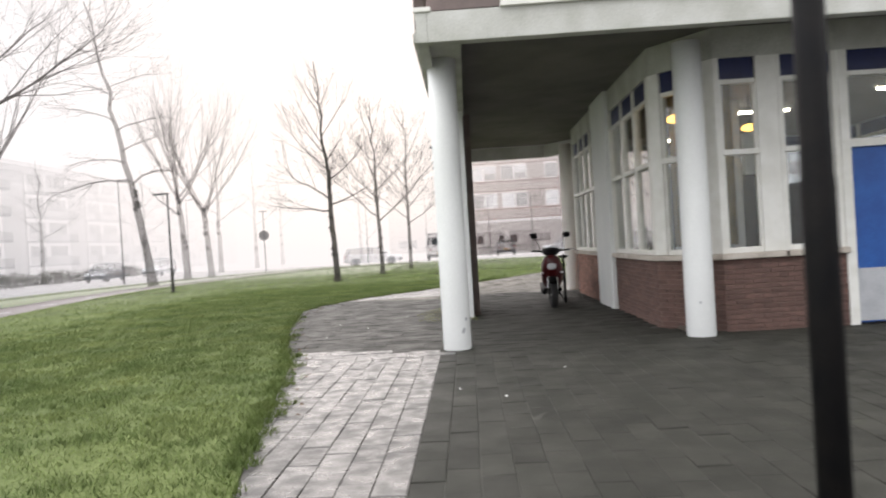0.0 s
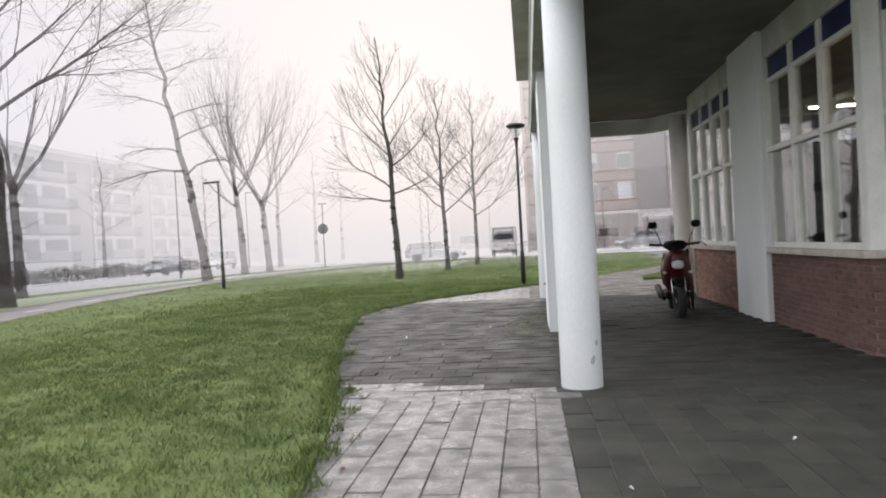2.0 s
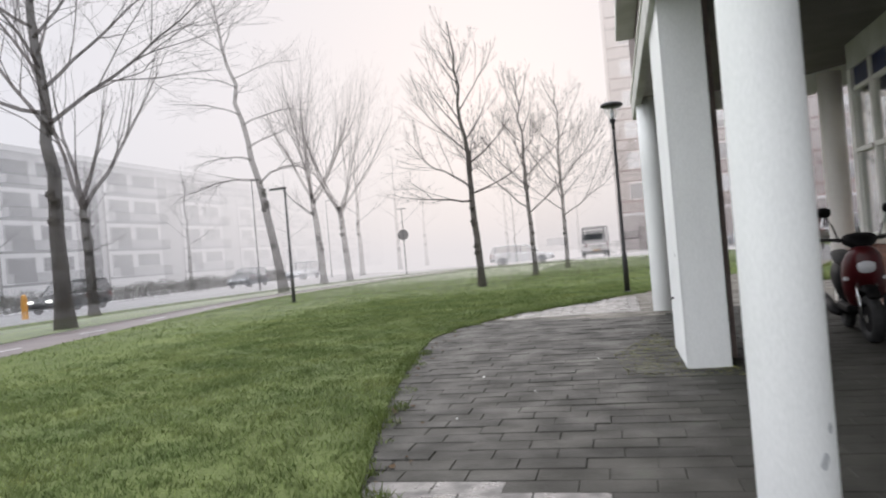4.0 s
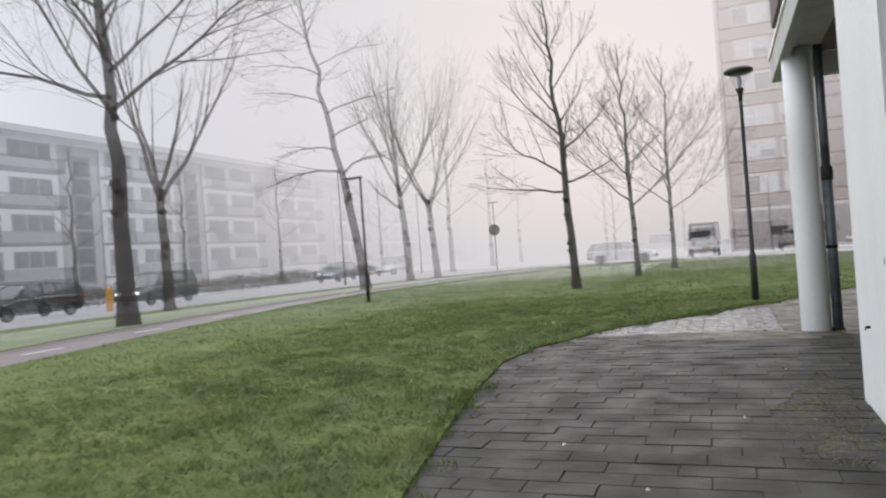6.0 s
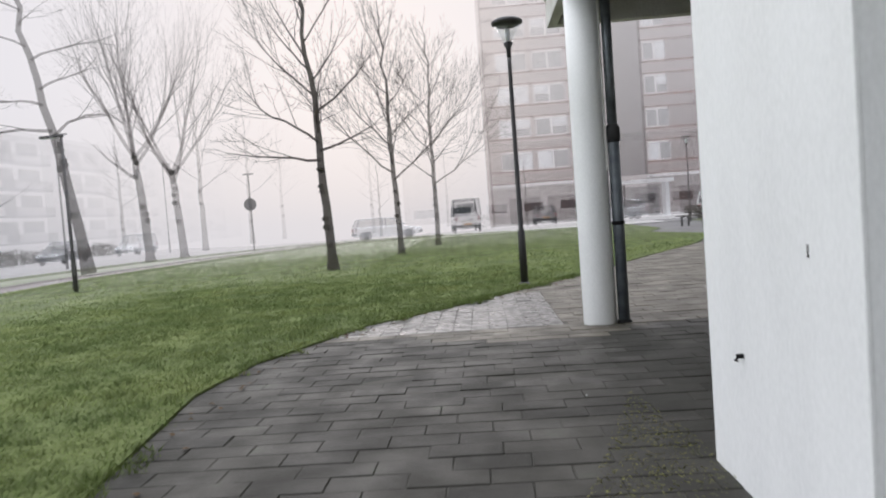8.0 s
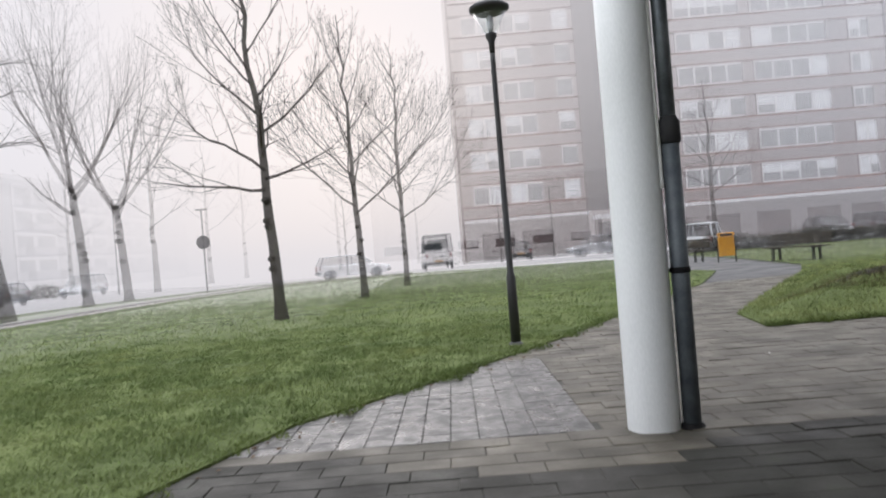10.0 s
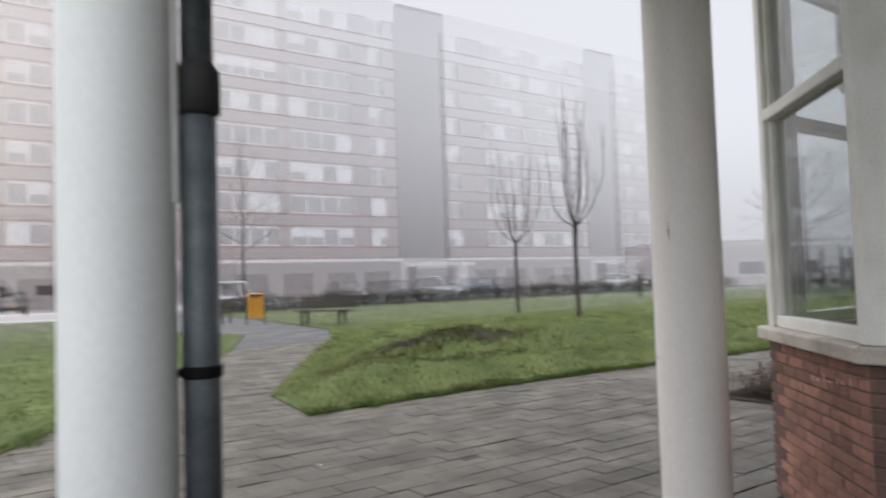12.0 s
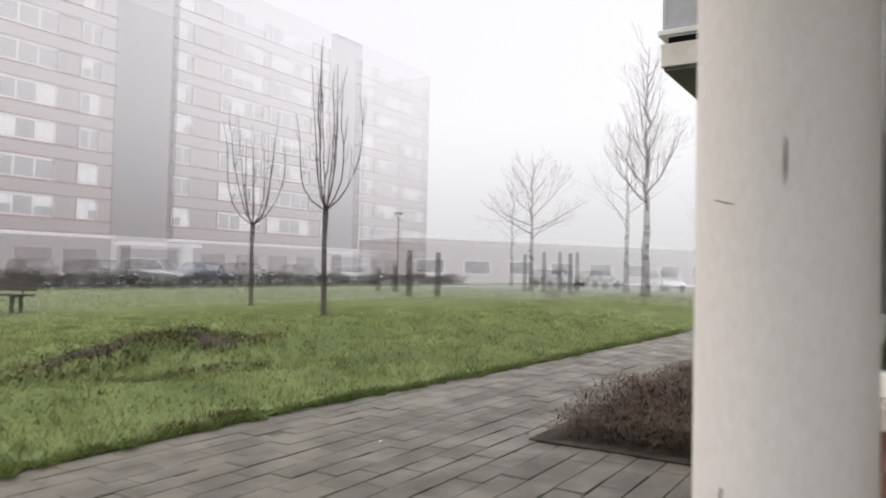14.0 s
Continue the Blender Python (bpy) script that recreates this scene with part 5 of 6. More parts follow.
def gallery_flats():
    t = thing("gallery_flats", -49, 0, -0.12, 0, "low four-storey flats with balconies behind the road", "building")
    part("wall", abox(-10, 14.0, 0, 0.0, 150.0, 12.9), M["flat_wall"], t)
    part("roof", abox(-10.2, 13.8, 12.9, 0.4, 150.2, 13.3, 0.02), M["flat_dark"], t)
    rnd = random.Random(8)
    y = 15.0
    k = 0
    while y < 140:
        part("brick_bay", slab(0.001, y + 8.6, 0, 0.25, y + 12.4, 12.2, back="x"), M["flat_wall"], t)
        for f in range(4):
            z = 1.75 + f * 2.75
            part("balcony_slab", abox(0.001, y, z - 0.2, 1.3, y + 8.2, z, 0.01), M["flat_pale"], t)
            part("balcony_front", slab(1.24, y, z, 1.3, y + 8.2, z + 0.85, back="x"), M["flat_dark"], t)
            w = part("window", slab(0.001, y + 4.4, z + 0.9, 0.05, y + 8.0, z + 2.2, back="x"), M["flat_pale"], t)
            for i in range(3):
                part("pane", slab(0.051, y + 4.5 + i * 1.18, z + 0.98, 0.065, y + 5.56 + i * 1.18, z + 2.12, back="x"), M["flat_dark"], w)
            w = part("window", slab(0.001, y + 0.5, z + 0.1, 0.05, y + 3.6, z + 2.2, back="x"), M["flat_dark"], t)
            part("pane", slab(0.051, y + 0.7, z + 0.9, 0.065, y + 3.4, z + 2.1, back="x"), M["flat_dark"], w)
        if y > 55:
            y += 12.6
            continue
        st = part("stair_window", slab(0.26, y + 9.6, 1.2, 0.31, y + 11.4, 11.4, back="x"), M["flat_pale"], t)
        for f in range(7):
            part("pane", slab(0.311, y + 9.75, 1.4 + f * 1.4, 0.325, y + 11.25, 2.6 + f * 1.4, back="x"), M["flat_dark"], st)
        y += 12.6


gallery_flats()


def low_hall(x0, y0, x1, y1, h, label, turn=0):
    t = thing("low_building", x0, y0, -0.12, turn, label, "building", "far low buildings")
    L, D = x1 - x0, y1 - y0
    part("wall", abox(0, 0, 0, L, D, h), M["far_brick"], t)
    part("roof", abox(-0.3, -0.3, h, L + 0.3, D + 0.3, h + 0.35, 0.02), M["far_white"], t)
    for k in range(int(L / 6)):
        w = part("window", abox(1.5 + k * 6, -0.06, 0.9, 5.0 + k * 6, -0.005, 2.4), M["far_white"], t)
        part("pane", abox(1.65 + k * 6, -0.09, 1.0, 4.85 + k * 6, -0.061, 2.3), M["far_glass"], w)


low_hall(62, 62, 122, 74, 4.6, "low long brick hall behind parked cars in mist", -28)
low_hall(-14, 128, 40, 140, 12, "faint far building lost in the mist")


# ---- far trees ----
for i, (x, y, h) in enumerate(((-21, 60, 12), (-21.5, 72, 12), (-22, 84, 12), (-31, 34, 8), (-33, 44, 9), (-34, 56, 10), (-9.0, 64, 6), (-12, 80, 11), (-5, 88, 11), (2, 64, 5.5), (48.0, 33.3, 11.5), (52, 44, 9), (60, 30, 11), (-32, 70, 11), (-40, 26, 8))):
    tree(x, y, h, h * 0.36, 40 + i, h * 0.017, (0, 0), crown(h * 0.36, h, h * 0.36, 11, i, 25, 65, 12), twiggy=0.7, label="faint bare tree far off in the mist")


def hedge(name, x0, y0, x1, y1, h, count, label, material, seed, thick=1.0):
    """A low tangle of thin upright twigs."""
    rs = np.random.RandomState(seed)
    x = rs.uniform(x0, x1, count); y = rs.uniform(y0, y1, count)
    z0 = rs.uniform(-0.1, h * 0.8, count)
    ln = h * rs.uniform(0.25, 0.75, count)
    a = rs.uniform(0, 6.283, count); tilt = rs.normal(0, 0.9, count)
    w = thick * rs.uniform(0.004, 0.012, count) * (0.4 + h)
    hump = 0.75 + 0.25 * np.sin(x * 1.9) * np.cos(x * 0.7 + y)
    tip = np.stack([x + ln * tilt * np.cos(a), y + ln * tilt * np.sin(a), z0 * hump + 0.45 * ln * hump * np.abs(np.sin(7 * a))], 1)
    p0 = np.stack([x - w * np.sin(a), y + w * np.cos(a), z0 * hump], 1)
    p1 = np.stack([x + w * np.sin(a), y - w * np.cos(a), z0 * hump], 1)
    v = np.stack([p0, p1, tip], 1).reshape(-1, 3)
    ob = raw(name, v.tolist(), np.arange(count * 3).reshape(-1, 3).tolist(), material)
    return tagged(ob, label, "hedge", kind="stuff")


M["far_hedge"] = mat("dark_hedge_twigs", (0.06, 0.055, 0.04), (0.04, 0.04, 0.03), 0.95, scale=2, fine=20, bump=0, mist=1.0)
tagged(part("parking", prism(bmesh.new(), [(9.6, 50.4), (75, 50.4), (75, 57.65), (9.6, 57.65)], -0.112, -0.092, False), M["parking"]), "dark wet asphalt parking before the apartment block", "parking", kind="structure")
M["near_twig"] = mat("red_brown_twigs", (0.075, 0.042, 0.024), (0.045, 0.028, 0.017), 0.9, scale=5, fine=40, bump=0)
hedge("hedge", 10.5, 50.2, 56.0, 52.6, 1.05, 60000, "dark bare hedge between lawn and parking", M["far_hedge"], 3, 2.4)
hedge("hedge", -3.0, 66.0, 10.0, 67.2, 1.2, 8000, "dark bare hedge before the apartment block", M["far_hedge"], 4)
hedge("hedge", -34.0, 20.0, -31.5, 70.0, 1.3, 40000, "dark bare shrubs before the low flats", M["far_hedge"], 6, 2.0)
hedge("shrub_bed", 6.12, 18.25, 12.0, 20.08, 0.36, 36000, "low bed of reddish brown bare shrubs by the wall", M["near_twig"], 5)
tagged(part("planting_soil", prism(bmesh.new(), [(6.0, 18.15), (12.2, 18.15), (12.2, 20.25), (6.0, 20.16)], -0.1, -0.008), M["soil"]), "dark damp planting soil in a bed", "soil", kind="structure")
hedge("bush", 33.0, 31.8, 33.7, 32.4, 0.7, 500, "small dark bush in the lawn", M["far_hedge"], 9)

# ---- lawn relief and grass ----


def relief(x, y):
    """Height of the trodden, dug-over rise in the east lawn; numbers or arrays."""
    def ease(v):
        v = np.clip(v, 0.0, 1.0)
        return v * v * (3 - 2 * v)
    n1 = np.sin(0.8 * x + 1.3 * np.sin(0.9 * y + 0.5)) * np.sin(1.5 * y + 1.1 * np.sin(0.6 * x))
    n2 = np.sin(1.2 * x + 1.7 * np.sin(1.9 * y)) * np.sin(4.6 * y - 0.9 * x + 1.2 * np.sin(1.3 * x))
    n3 = np.sin(5.1 * x + 2.0 * np.sin(3.3 * y)) * np.sin(7.3 * y + 1.6 * np.sin(4.2 * x))
    swell = np.exp(-((y - 24.9 - 0.04 * (x - 7)) / 1.7) ** 2)
    rim = ease((y - 22.35) / 1.3) * ease((x - 2.7 - 0.62 * np.maximum(y - 23.8, 0.0)) / 1.6) * ease((36 - y) / 6) * ease((30 - x) / 8)
    return rim * ((0.05 + 0.26 * swell) * (1 + 0.4 * n1 + 0.5 * n2) + 0.03 * n3)


def lawn_rise():
    xs, ys = np.arange(2.5, 30.01, 0.16), np.arange(22.3, 36.01, 0.16)
    gx, gy = np.meshgrid(xs, ys)
    gz = relief(gx, gy) - 0.012
    nx = len(xs)
    ok = [[inside(px, py, LAWN2) for px in xs] for py in ys]
    v = np.stack([gx, gy, gz], 2).reshape(-1, 3).tolist()
    f = [(j * nx + i, j * nx + i + 1, (j + 1) * nx + i + 1, (j + 1) * nx + i) for j in range(len(ys) - 1) for i in range(nx - 1) if all(ok[j + b][i + a] for a in (0, 1) for b in (0, 1))]
    tagged(raw("lawn_mound", v, f, M["grass"], None, True), "low uneven rise of rough grass in the lawn", "mound", kind="stuff")


lawn_rise()


def earth_patch(x, y, rx, ry, seed):
    """A ragged dark patch on the rise: bare earth, with tussock shade in its colour."""
    bm = bmesh.new()
    k, n = 44, 6
    rr = random.Random(seed)
    turn, ph = rr.uniform(0, 6.283), rr.uniform(0, 6.283)
    wob = [0.85 + 0.08 * math.sin(3 * j * 2 * math.pi / k + turn) + 0.06 * math.sin(7 * j * 2 * math.pi / k + ph) for j in range(k)]
    rings = []
    for i in range(n + 1):
        f = i / n
        row = []
        for j in range(k):
            a = 2 * math.pi * j / k
            px, py = x + rx * f * wob[j] * math.cos(a), y + ry * f * wob[j] * math.sin(a)
            z = float(relief(px, py)) + 0.004 + 0.03 * noise.noise(Vector((px * 5, py * 5, seed))) - 0.06 * f ** 3
            row.append(bm.verts.new((px, py, z)))
        rings.append(row)
    for a, b in zip(rings, rings[1:]):
        for j in range(k):
            bm.faces.new((a[j], a[(j + 1) % k], b[(j + 1) % k], b[j]))
    tagged(part("earth_patch", bm, M["soil"], smooth=True), "bare earth scraped in the lawn, tussock shade in its dark colour", "earth", "earth patches", "stuff")


PATCHES = ((4.9, 24.5, 1.2, 0.36), (6.5, 24.35, 0.9, 0.22), (4.9, 22.5, 0.5, 0.12), (5.6, 23.7, 0.9, 0.12))
for k, (x, y, rx, ry) in enumerate(PATCHES):
    earth_patch(x, y, rx, ry, 3 + k)


def inside_many(x, y, poly):
    hit = np.zeros(len(x), bool)
    for i in range(len(poly)):
        (x0, y0), (x1, y1) = poly[i], poly[i - 1]
        if y0 == y1:
            continue
        hit ^= ((y0 > y) != (y1 > y)) & (x < (x1 - x0) * (y - y0) / (y1 - y0) + x0)
    return hit


def grass(name, poly, area, count, tall, wide, material, label, seed, bare=True):
    """Thin tapered blades scattered over a lawn."""
    rs = np.random.RandomState(seed)
    x = rs.uniform(area[0], area[2], count); y = rs.uniform(area[1], area[3], count)
    keep = inside_many(x, y, poly)
    # sparser towards the end of the patch, so that patches blend
    rim = np.minimum(np.minimum(x - area[0], area[2] - x), np.minimum(y - area[1], area[3] - y))
    if area[3] - area[1] > 8:
        keep &= rim > 3.0 * rs.uniform(0, 1, count) ** 1.5
    for ex, ey, rx, ry in PATCHES if bare else ():
        keep &= ((x - ex) / rx) ** 2 + ((y - ey) / ry) ** 2 > rs.uniform(-0.1, 1.1, count)
    # clumps: thick and tall where slow waves meet, thin between them
    wave = 0.3 * np.sin(x * 2.1 + 1.3 * np.sin(y * 1.7)) * np.sin(y * 2.6 + np.sin(x * 1.1)) + 0.7 * np.sin(x * 6.3 + 2.2 * np.sin(y * 4.1)) * np.sin(y * 7.7 - 2 * np.sin(x * 3.3)) + 0.6 * np.sin(x * 15 + 2.5 * np.sin(y * 9)) * np.sin(y * 17 + 2 * np.sin(x * 8))
    keep &= rs.uniform(0, 1, count) < 0.72 + 0.3 * wave
    x, y, wave = x[keep], y[keep], wave[keep]
    n = len(x)
    h = tall * np.clip(0.85 + 0.32 * wave, 0.4, 1.7) * rs.uniform(0.5, 1.3, n)
    a = rs.uniform(0, 6.283, n)
    lean = rs.uniform(0.2, 1.1, n) * h
    b = rs.uniform(0, 6.283, n)
    w = wide * rs.uniform(0.6, 1.4, n)
    z = relief(x, y) - 0.01
    h = h + z
    p0 = np.stack([x - w * np.sin(a), y + w * np.cos(a), z], 1)
    p1 = np.stack([x + w * np.sin(a), y - w * np.cos(a), z], 1)
    tip = np.stack([x + lean * np.cos(b), y + lean * np.sin(b), h], 1)
    v = np.stack([p0, p1, tip], 1).reshape(-1, 3).astype(np.float32)
    me = bpy.data.meshes.new(name)
    me.vertices.add(3 * n); me.loops.add(3 * n); me.polygons.add(n)
    me.vertices.foreach_set("co", v.ravel())
    me.loops.foreach_set("vertex_index", np.arange(3 * n, dtype=np.int32))
    me.polygons.foreach_set("loop_start", np.arange(0, 3 * n, 3, dtype=np.int32))
    me.update(calc_edges=True)
    gx = 2.2 * (relief(x + 0.06, y) - relief(x - 0.06, y)) / 0.12 + 0.5 * np.cos(x * 6.3 + 2.2 * np.sin(y * 4.1)) * np.sin(y * 7.7 - 2 * np.sin(x * 3.3))
    gy = 2.2 * (relief(x, y + 0.06) - relief(x, y - 0.06)) / 0.12 + 0.5 * np.sin(x * 6.3 + 2.2 * np.sin(y * 4.1)) * np.cos(y * 7.7 - 2 * np.sin(x * 3.3))
    nor = np.stack([0.35 * np.cos(b) - gx, 0.35 * np.sin(b) - gy, np.ones(n)], 1)
    nor /= np.linalg.norm(nor, axis=1)[:, None]
    me.normals_split_custom_set_from_vertices(np.repeat(nor, 3, 0).tolist())
    me.materials.append(material)
    return tagged(new(name, me), label, "grass", kind="stuff")


M["blade_far"] = mat("far_grass_blade", (0.195, 0.24, 0.088), (0.115, 0.16, 0.056), 0.8, scale=1.1, fine=6, bump=0, c3=(0.235, 0.245, 0.08), spec=0.1, mist=1.45, clear=9.0, through_light=0.45, islands=0.22)
M["blade_rough"] = mat("rough_grass_blade", (0.25, 0.28, 0.11), (0.125, 0.16, 0.058), 0.8, scale=1.6, fine=6, bump=0, c3=(0.26, 0.26, 0.1), spec=0.1, mist=1.45, clear=9.0, through_light=0.45, islands=0.22)
grass("grass", LAWN1, (-9.5, 1.0, 2.0, 27.0), 1100000, 0.046, 0.0044, M["blade_far"], "short damp green grass blades", 1)
grass("grass", LAWN1, (-15.0, 0.0, 6.0, 38.0), 330000, 0.055, 0.007, M["blade_far"], "short damp green grass blades", 2)
grass("grass", LAWN2, (-0.6, 18.5, 19.0, 34.0), 420000, 0.075, 0.0055, M["blade_rough"], "short damp green grass blades", 3)
grass("grass", LAWN2, (3.0, 27.0, 46.0, 53.5), 170000, 0.065, 0.012, M["blade_rough"], "short damp green grass blades", 4)
grass("grass", LAWN1, (-18.0, 26.0, 9.5, 58.0), 150000, 0.065, 0.012, M["blade_far"], "short damp green grass blades", 5)
grass("grass", LAWN2, (15.0, 18.0, 42.0, 32.0), 90000, 0.07, 0.012, M["blade_rough"], "short damp green grass blades", 6)


def fringe(line, width, seed):
    """A ragged strip along a lawn's border, where the grass hangs over the paving."""
    out = []
    rr = random.Random(seed)
    for (x0, y0), (x1, y1) in zip(line, line[1:]):
        n = max(2, int(math.hypot(x1 - x0, y1 - y0) / 0.12))
        nx, ny = (y1 - y0), -(x1 - x0)
        k = math.hypot(nx, ny)
        for i in range(n):
            w = width * rr.uniform(0.0, 1.0) ** 2
            out.append((x0 + (x1 - x0) * i / n + nx / k * w, y0 + (y1 - y0) * i / n + ny / k * w))
    return out


edge = BORDER[1:16]
strip1 = fringe(edge, 0.26, 7) + [(x - 0.12, y + 0.05) for x, y in reversed(edge)]
grass("grass_fringe", strip1, (-4.4, 0.0, 1.2, 25.0), 520000, 0.062, 0.005, M["blade"], "ragged grass creeping over the paving border", 11)
strip2 = fringe([(2.41, 22.3), (5.7, 22.35), (9.3, 22.1), (18, 21.85)], 0.14, 8) + [(18, 21.97), (9.3, 22.2), (5.7, 22.45), (2.41, 22.4)]
grass("grass_fringe", strip2, (2.3, 21.6, 18.0, 22.6), 160000, 0.06, 0.006, M["blade"], "ragged grass creeping over the paving border", 12)

M["dead_blade"] = mat("withered_grass", (0.18, 0.16, 0.075), (0.09, 0.085, 0.04), 0.9, scale=3, fine=9, bump=0, c3=(0.16, 0.17, 0.06), spec=0.1, islands=0.4)
for k, (ex, ey, rx, ry) in enumerate(PATCHES):
    ring = [(ex + 1.15 * rx * math.cos(a), ey + 1.3 * ry * math.sin(a)) for a in [2 * math.pi * j / 24 for j in range(24)]]
    grass("withered_grass", ring, (ex - 1.2 * rx, ey - 1.3 * ry, ex + 1.2 * rx, ey + 1.3 * ry), int(15000 * rx * ry) + 600, 0.055, 0.006, M["dead_blade"], "thin withered grass over dug earth", 60 + k, bare=False)
M["moss"] = mat("yellow_green_moss", (0.24, 0.24, 0.075), (0.17, 0.175, 0.055), 0.95, scale=9, fine=60, bump=0)
for name_poly in ([(-0.9, 12.2), (-0.36, 12.0), (-0.36, 14.3), (-0.5, 15.2), (-0.75, 14.4), (-1.05, 13.4)], [(-0.36, 12.05), (0.1, 12.0), (0.1, 12.5), (-0.36, 12.5)]):
    grass("moss", name_poly, (-1.1, 11.9, 0.2, 15.3), 9000, 0.004, 0.011, M["moss"], "thin yellow-green moss on damp slabs by the pillar", 21)

M["path_white"] = mat("worn_white_marking", (0.5, 0.5, 0.5), (0.36, 0.36, 0.36), 0.7, scale=8, fine=60, bump=0.1, mist=1.0)
for x, y in ((-13.1, 14.0), (-13.75, 17.5), (-14.45, 21.0), (-15.05, 24.5), (-15.65, 28.5), (-15.9, 33.0)):
    tagged(part("path_marking", abox(x - 0.06, y, -0.03, x + 0.06, y + 0.9, -0.025), M["path_white"]), "worn white dash painted on the cycle path", "marking", "path markings", "structure")


# ---- bricks and pavers, piece by piece ----
BRICK_L, BRICK_H, JOINT = 0.208, 0.051, 0.012


def piece_mesh(name, l, w, h, bev, material):
    """One block with chamfered top edges, its face up and its foot open."""
    v, f = block(0, 0, l, w, h, bev)
    me = bpy.data.meshes.new(name)
    me.from_pydata(v, [], f)
    me.materials.append(material)
    return me


def block(x, y, l, w, h, bev, dz=(0, 0, 0, 0)):
    a, b = x + l, y + w
    v = [(x, y, -h), (a, y, -h), (a, b, -h), (x, b, -h), (x, y, -bev + dz[0]), (a, y, -bev + dz[1]), (a, b, -bev + dz[2]), (x, b, -bev + dz[3]), (x + bev, y + bev, dz[0]), (a - bev, y + bev, dz[1]), (a - bev, b - bev, dz[2]), (x + bev, b - bev, dz[3])]
    f = [(8, 9, 10, 11)]
    for i in range(4):
        j = (i + 1) % 4
        f += [(i, j, j + 4, i + 4), (i + 4, j + 4, j + 8, i + 8)]
    return v, f


brick_full = piece_mesh("brick", BRICK_L, BRICK_H, 0.02, 0.004, M["brick"])
brick_half = piece_mesh("brick", (BRICK_L - JOINT) / 2, BRICK_H, 0.02, 0.004, M["brick"])
rb = random.Random(2)
M["brick_stuff"] = mat("brick_courses", (0.15, 0.085, 0.07), (0.105, 0.062, 0.053), 0.85, scale=9, fine=110, bump=0.5, c3=(0.20, 0.11, 0.088), islands=0.2)
for wall, L, number in BRICKS:
    near = number in ("northwest", "west_2")
    rows = int(PLINTH / (BRICK_H + JOINT)) + 1
    sv, sf = [], []
    for r in range(rows):
        z = PLINTH - (r + 1) * (BRICK_H + JOINT) + 0.002
        x = 0.0 if r % 2 == 0 else -(BRICK_L + JOINT) / 2
        while x < L - 0.03:
            x0, x1 = max(x, 0.0), min(x + BRICK_L, L)
            if x1 - x0 > 0.03:
                full = abs((x1 - x0) - BRICK_L) < 1e-4
                half = abs((x1 - x0) - (BRICK_L - JOINT) / 2) < 1e-3
                proud = rb.uniform(-0.002, 0.002)
                if near and (full or half):
                    ob = new("brick", brick_full if full else brick_half)
                    ob.parent = wall
                    ob.matrix_basis = Matrix(((1, 0, 0, x0), (0, 0, 1, proud), (0, 1, 0, z), (0, 0, 0, 1)))
                else:
                    v, f = block(x0, 0, x1 - x0, BRICK_H, 0.02, 0.004)
                    base = len(sv)
                    sv += [(p[0], p[2] + proud, p[1] + z) for p in v]
                    sf += [tuple(base + i for i in q) for q in f]
            x += BRICK_L + JOINT
    if sv:
        ob = raw("brickwork", sv, sf, M["brick_stuff"], wall)
        ob["kind"] = "stuff"
# faded chalk scrawl on the slanting plinth: plain strokes
M["chalk"] = mat("pink_chalk", (0.55, 0.33, 0.28), (0.4, 0.22, 0.18), 0.9, scale=30, bump=0)
nw = [w for w, L, n in BRICKS if n == "northwest"][0]
for k in range(7):
    x = 0.16 + 0.075 * k
    hk = (0.035, 0.02, 0.03, 0.012, 0.04, 0.018, 0.03)[k]
    part("chalk_mark", abox(x, 0.0035, 0.76 - 0.006 * k, x + (0.03, 0.05, 0.02, 0.055, 0.03, 0.045, 0.03)[k], 0.0045, 0.76 - 0.006 * k + hk), M["chalk"], nw, "faint chalk stroke")

# paving: 20 x 40 cm slabs, lengthwise in the south, crosswise past the first column
PW, PL = 0.2, 0.4
PAVED = BORDER[1:17] + FARSIDE[2:] + [(5.7, 22.35), (9.3, 22.1), (18, 21.85), (18, 20.2), (6.0, 20.1), (6.0, 18.2), (3.55, 18.15), (2.3, 17.15), (2.3, 9.7), (3.1, 8.95), (9, 8.95), (9, 0)]
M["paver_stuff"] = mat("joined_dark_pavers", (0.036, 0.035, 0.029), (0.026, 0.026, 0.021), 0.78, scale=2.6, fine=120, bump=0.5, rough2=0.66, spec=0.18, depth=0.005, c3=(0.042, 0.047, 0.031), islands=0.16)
M["paver_path_stuff"] = mat("joined_path_pavers", (0.026, 0.0245, 0.0185), (0.019, 0.018, 0.0135), 0.74, scale=2.6, fine=120, bump=0.5, rough2=0.54, spec=0.3, depth=0.005, c3=(0.036, 0.045, 0.027), islands=0.2)
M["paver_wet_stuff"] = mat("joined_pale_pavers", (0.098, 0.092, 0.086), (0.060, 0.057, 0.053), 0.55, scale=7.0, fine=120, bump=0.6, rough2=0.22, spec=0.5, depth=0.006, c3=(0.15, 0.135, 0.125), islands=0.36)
M["paver_plaza_stuff"] = mat("joined_mid_pavers", (0.092, 0.080, 0.060), (0.060, 0.054, 0.041), 0.72, scale=2.0, fine=120, bump=0.5, rough2=0.45, spec=0.35, depth=0.005, c3=(0.10, 0.098, 0.058), islands=0.16)
KINDS = ("paver", "paver_path", "paver_wet", "paver_plaza")
GAP_X, GAP_Y = 0.003, 0.006
slab_cross = {k: piece_mesh("paver", PL - GAP_X, PW - GAP_Y, 0.05, 0.005, M[k]) for k in KINDS}
slab_long = {k: piece_mesh("paver", PL - GAP_Y, PW - GAP_X, 0.05, 0.005, M[k]) for k in KINDS}


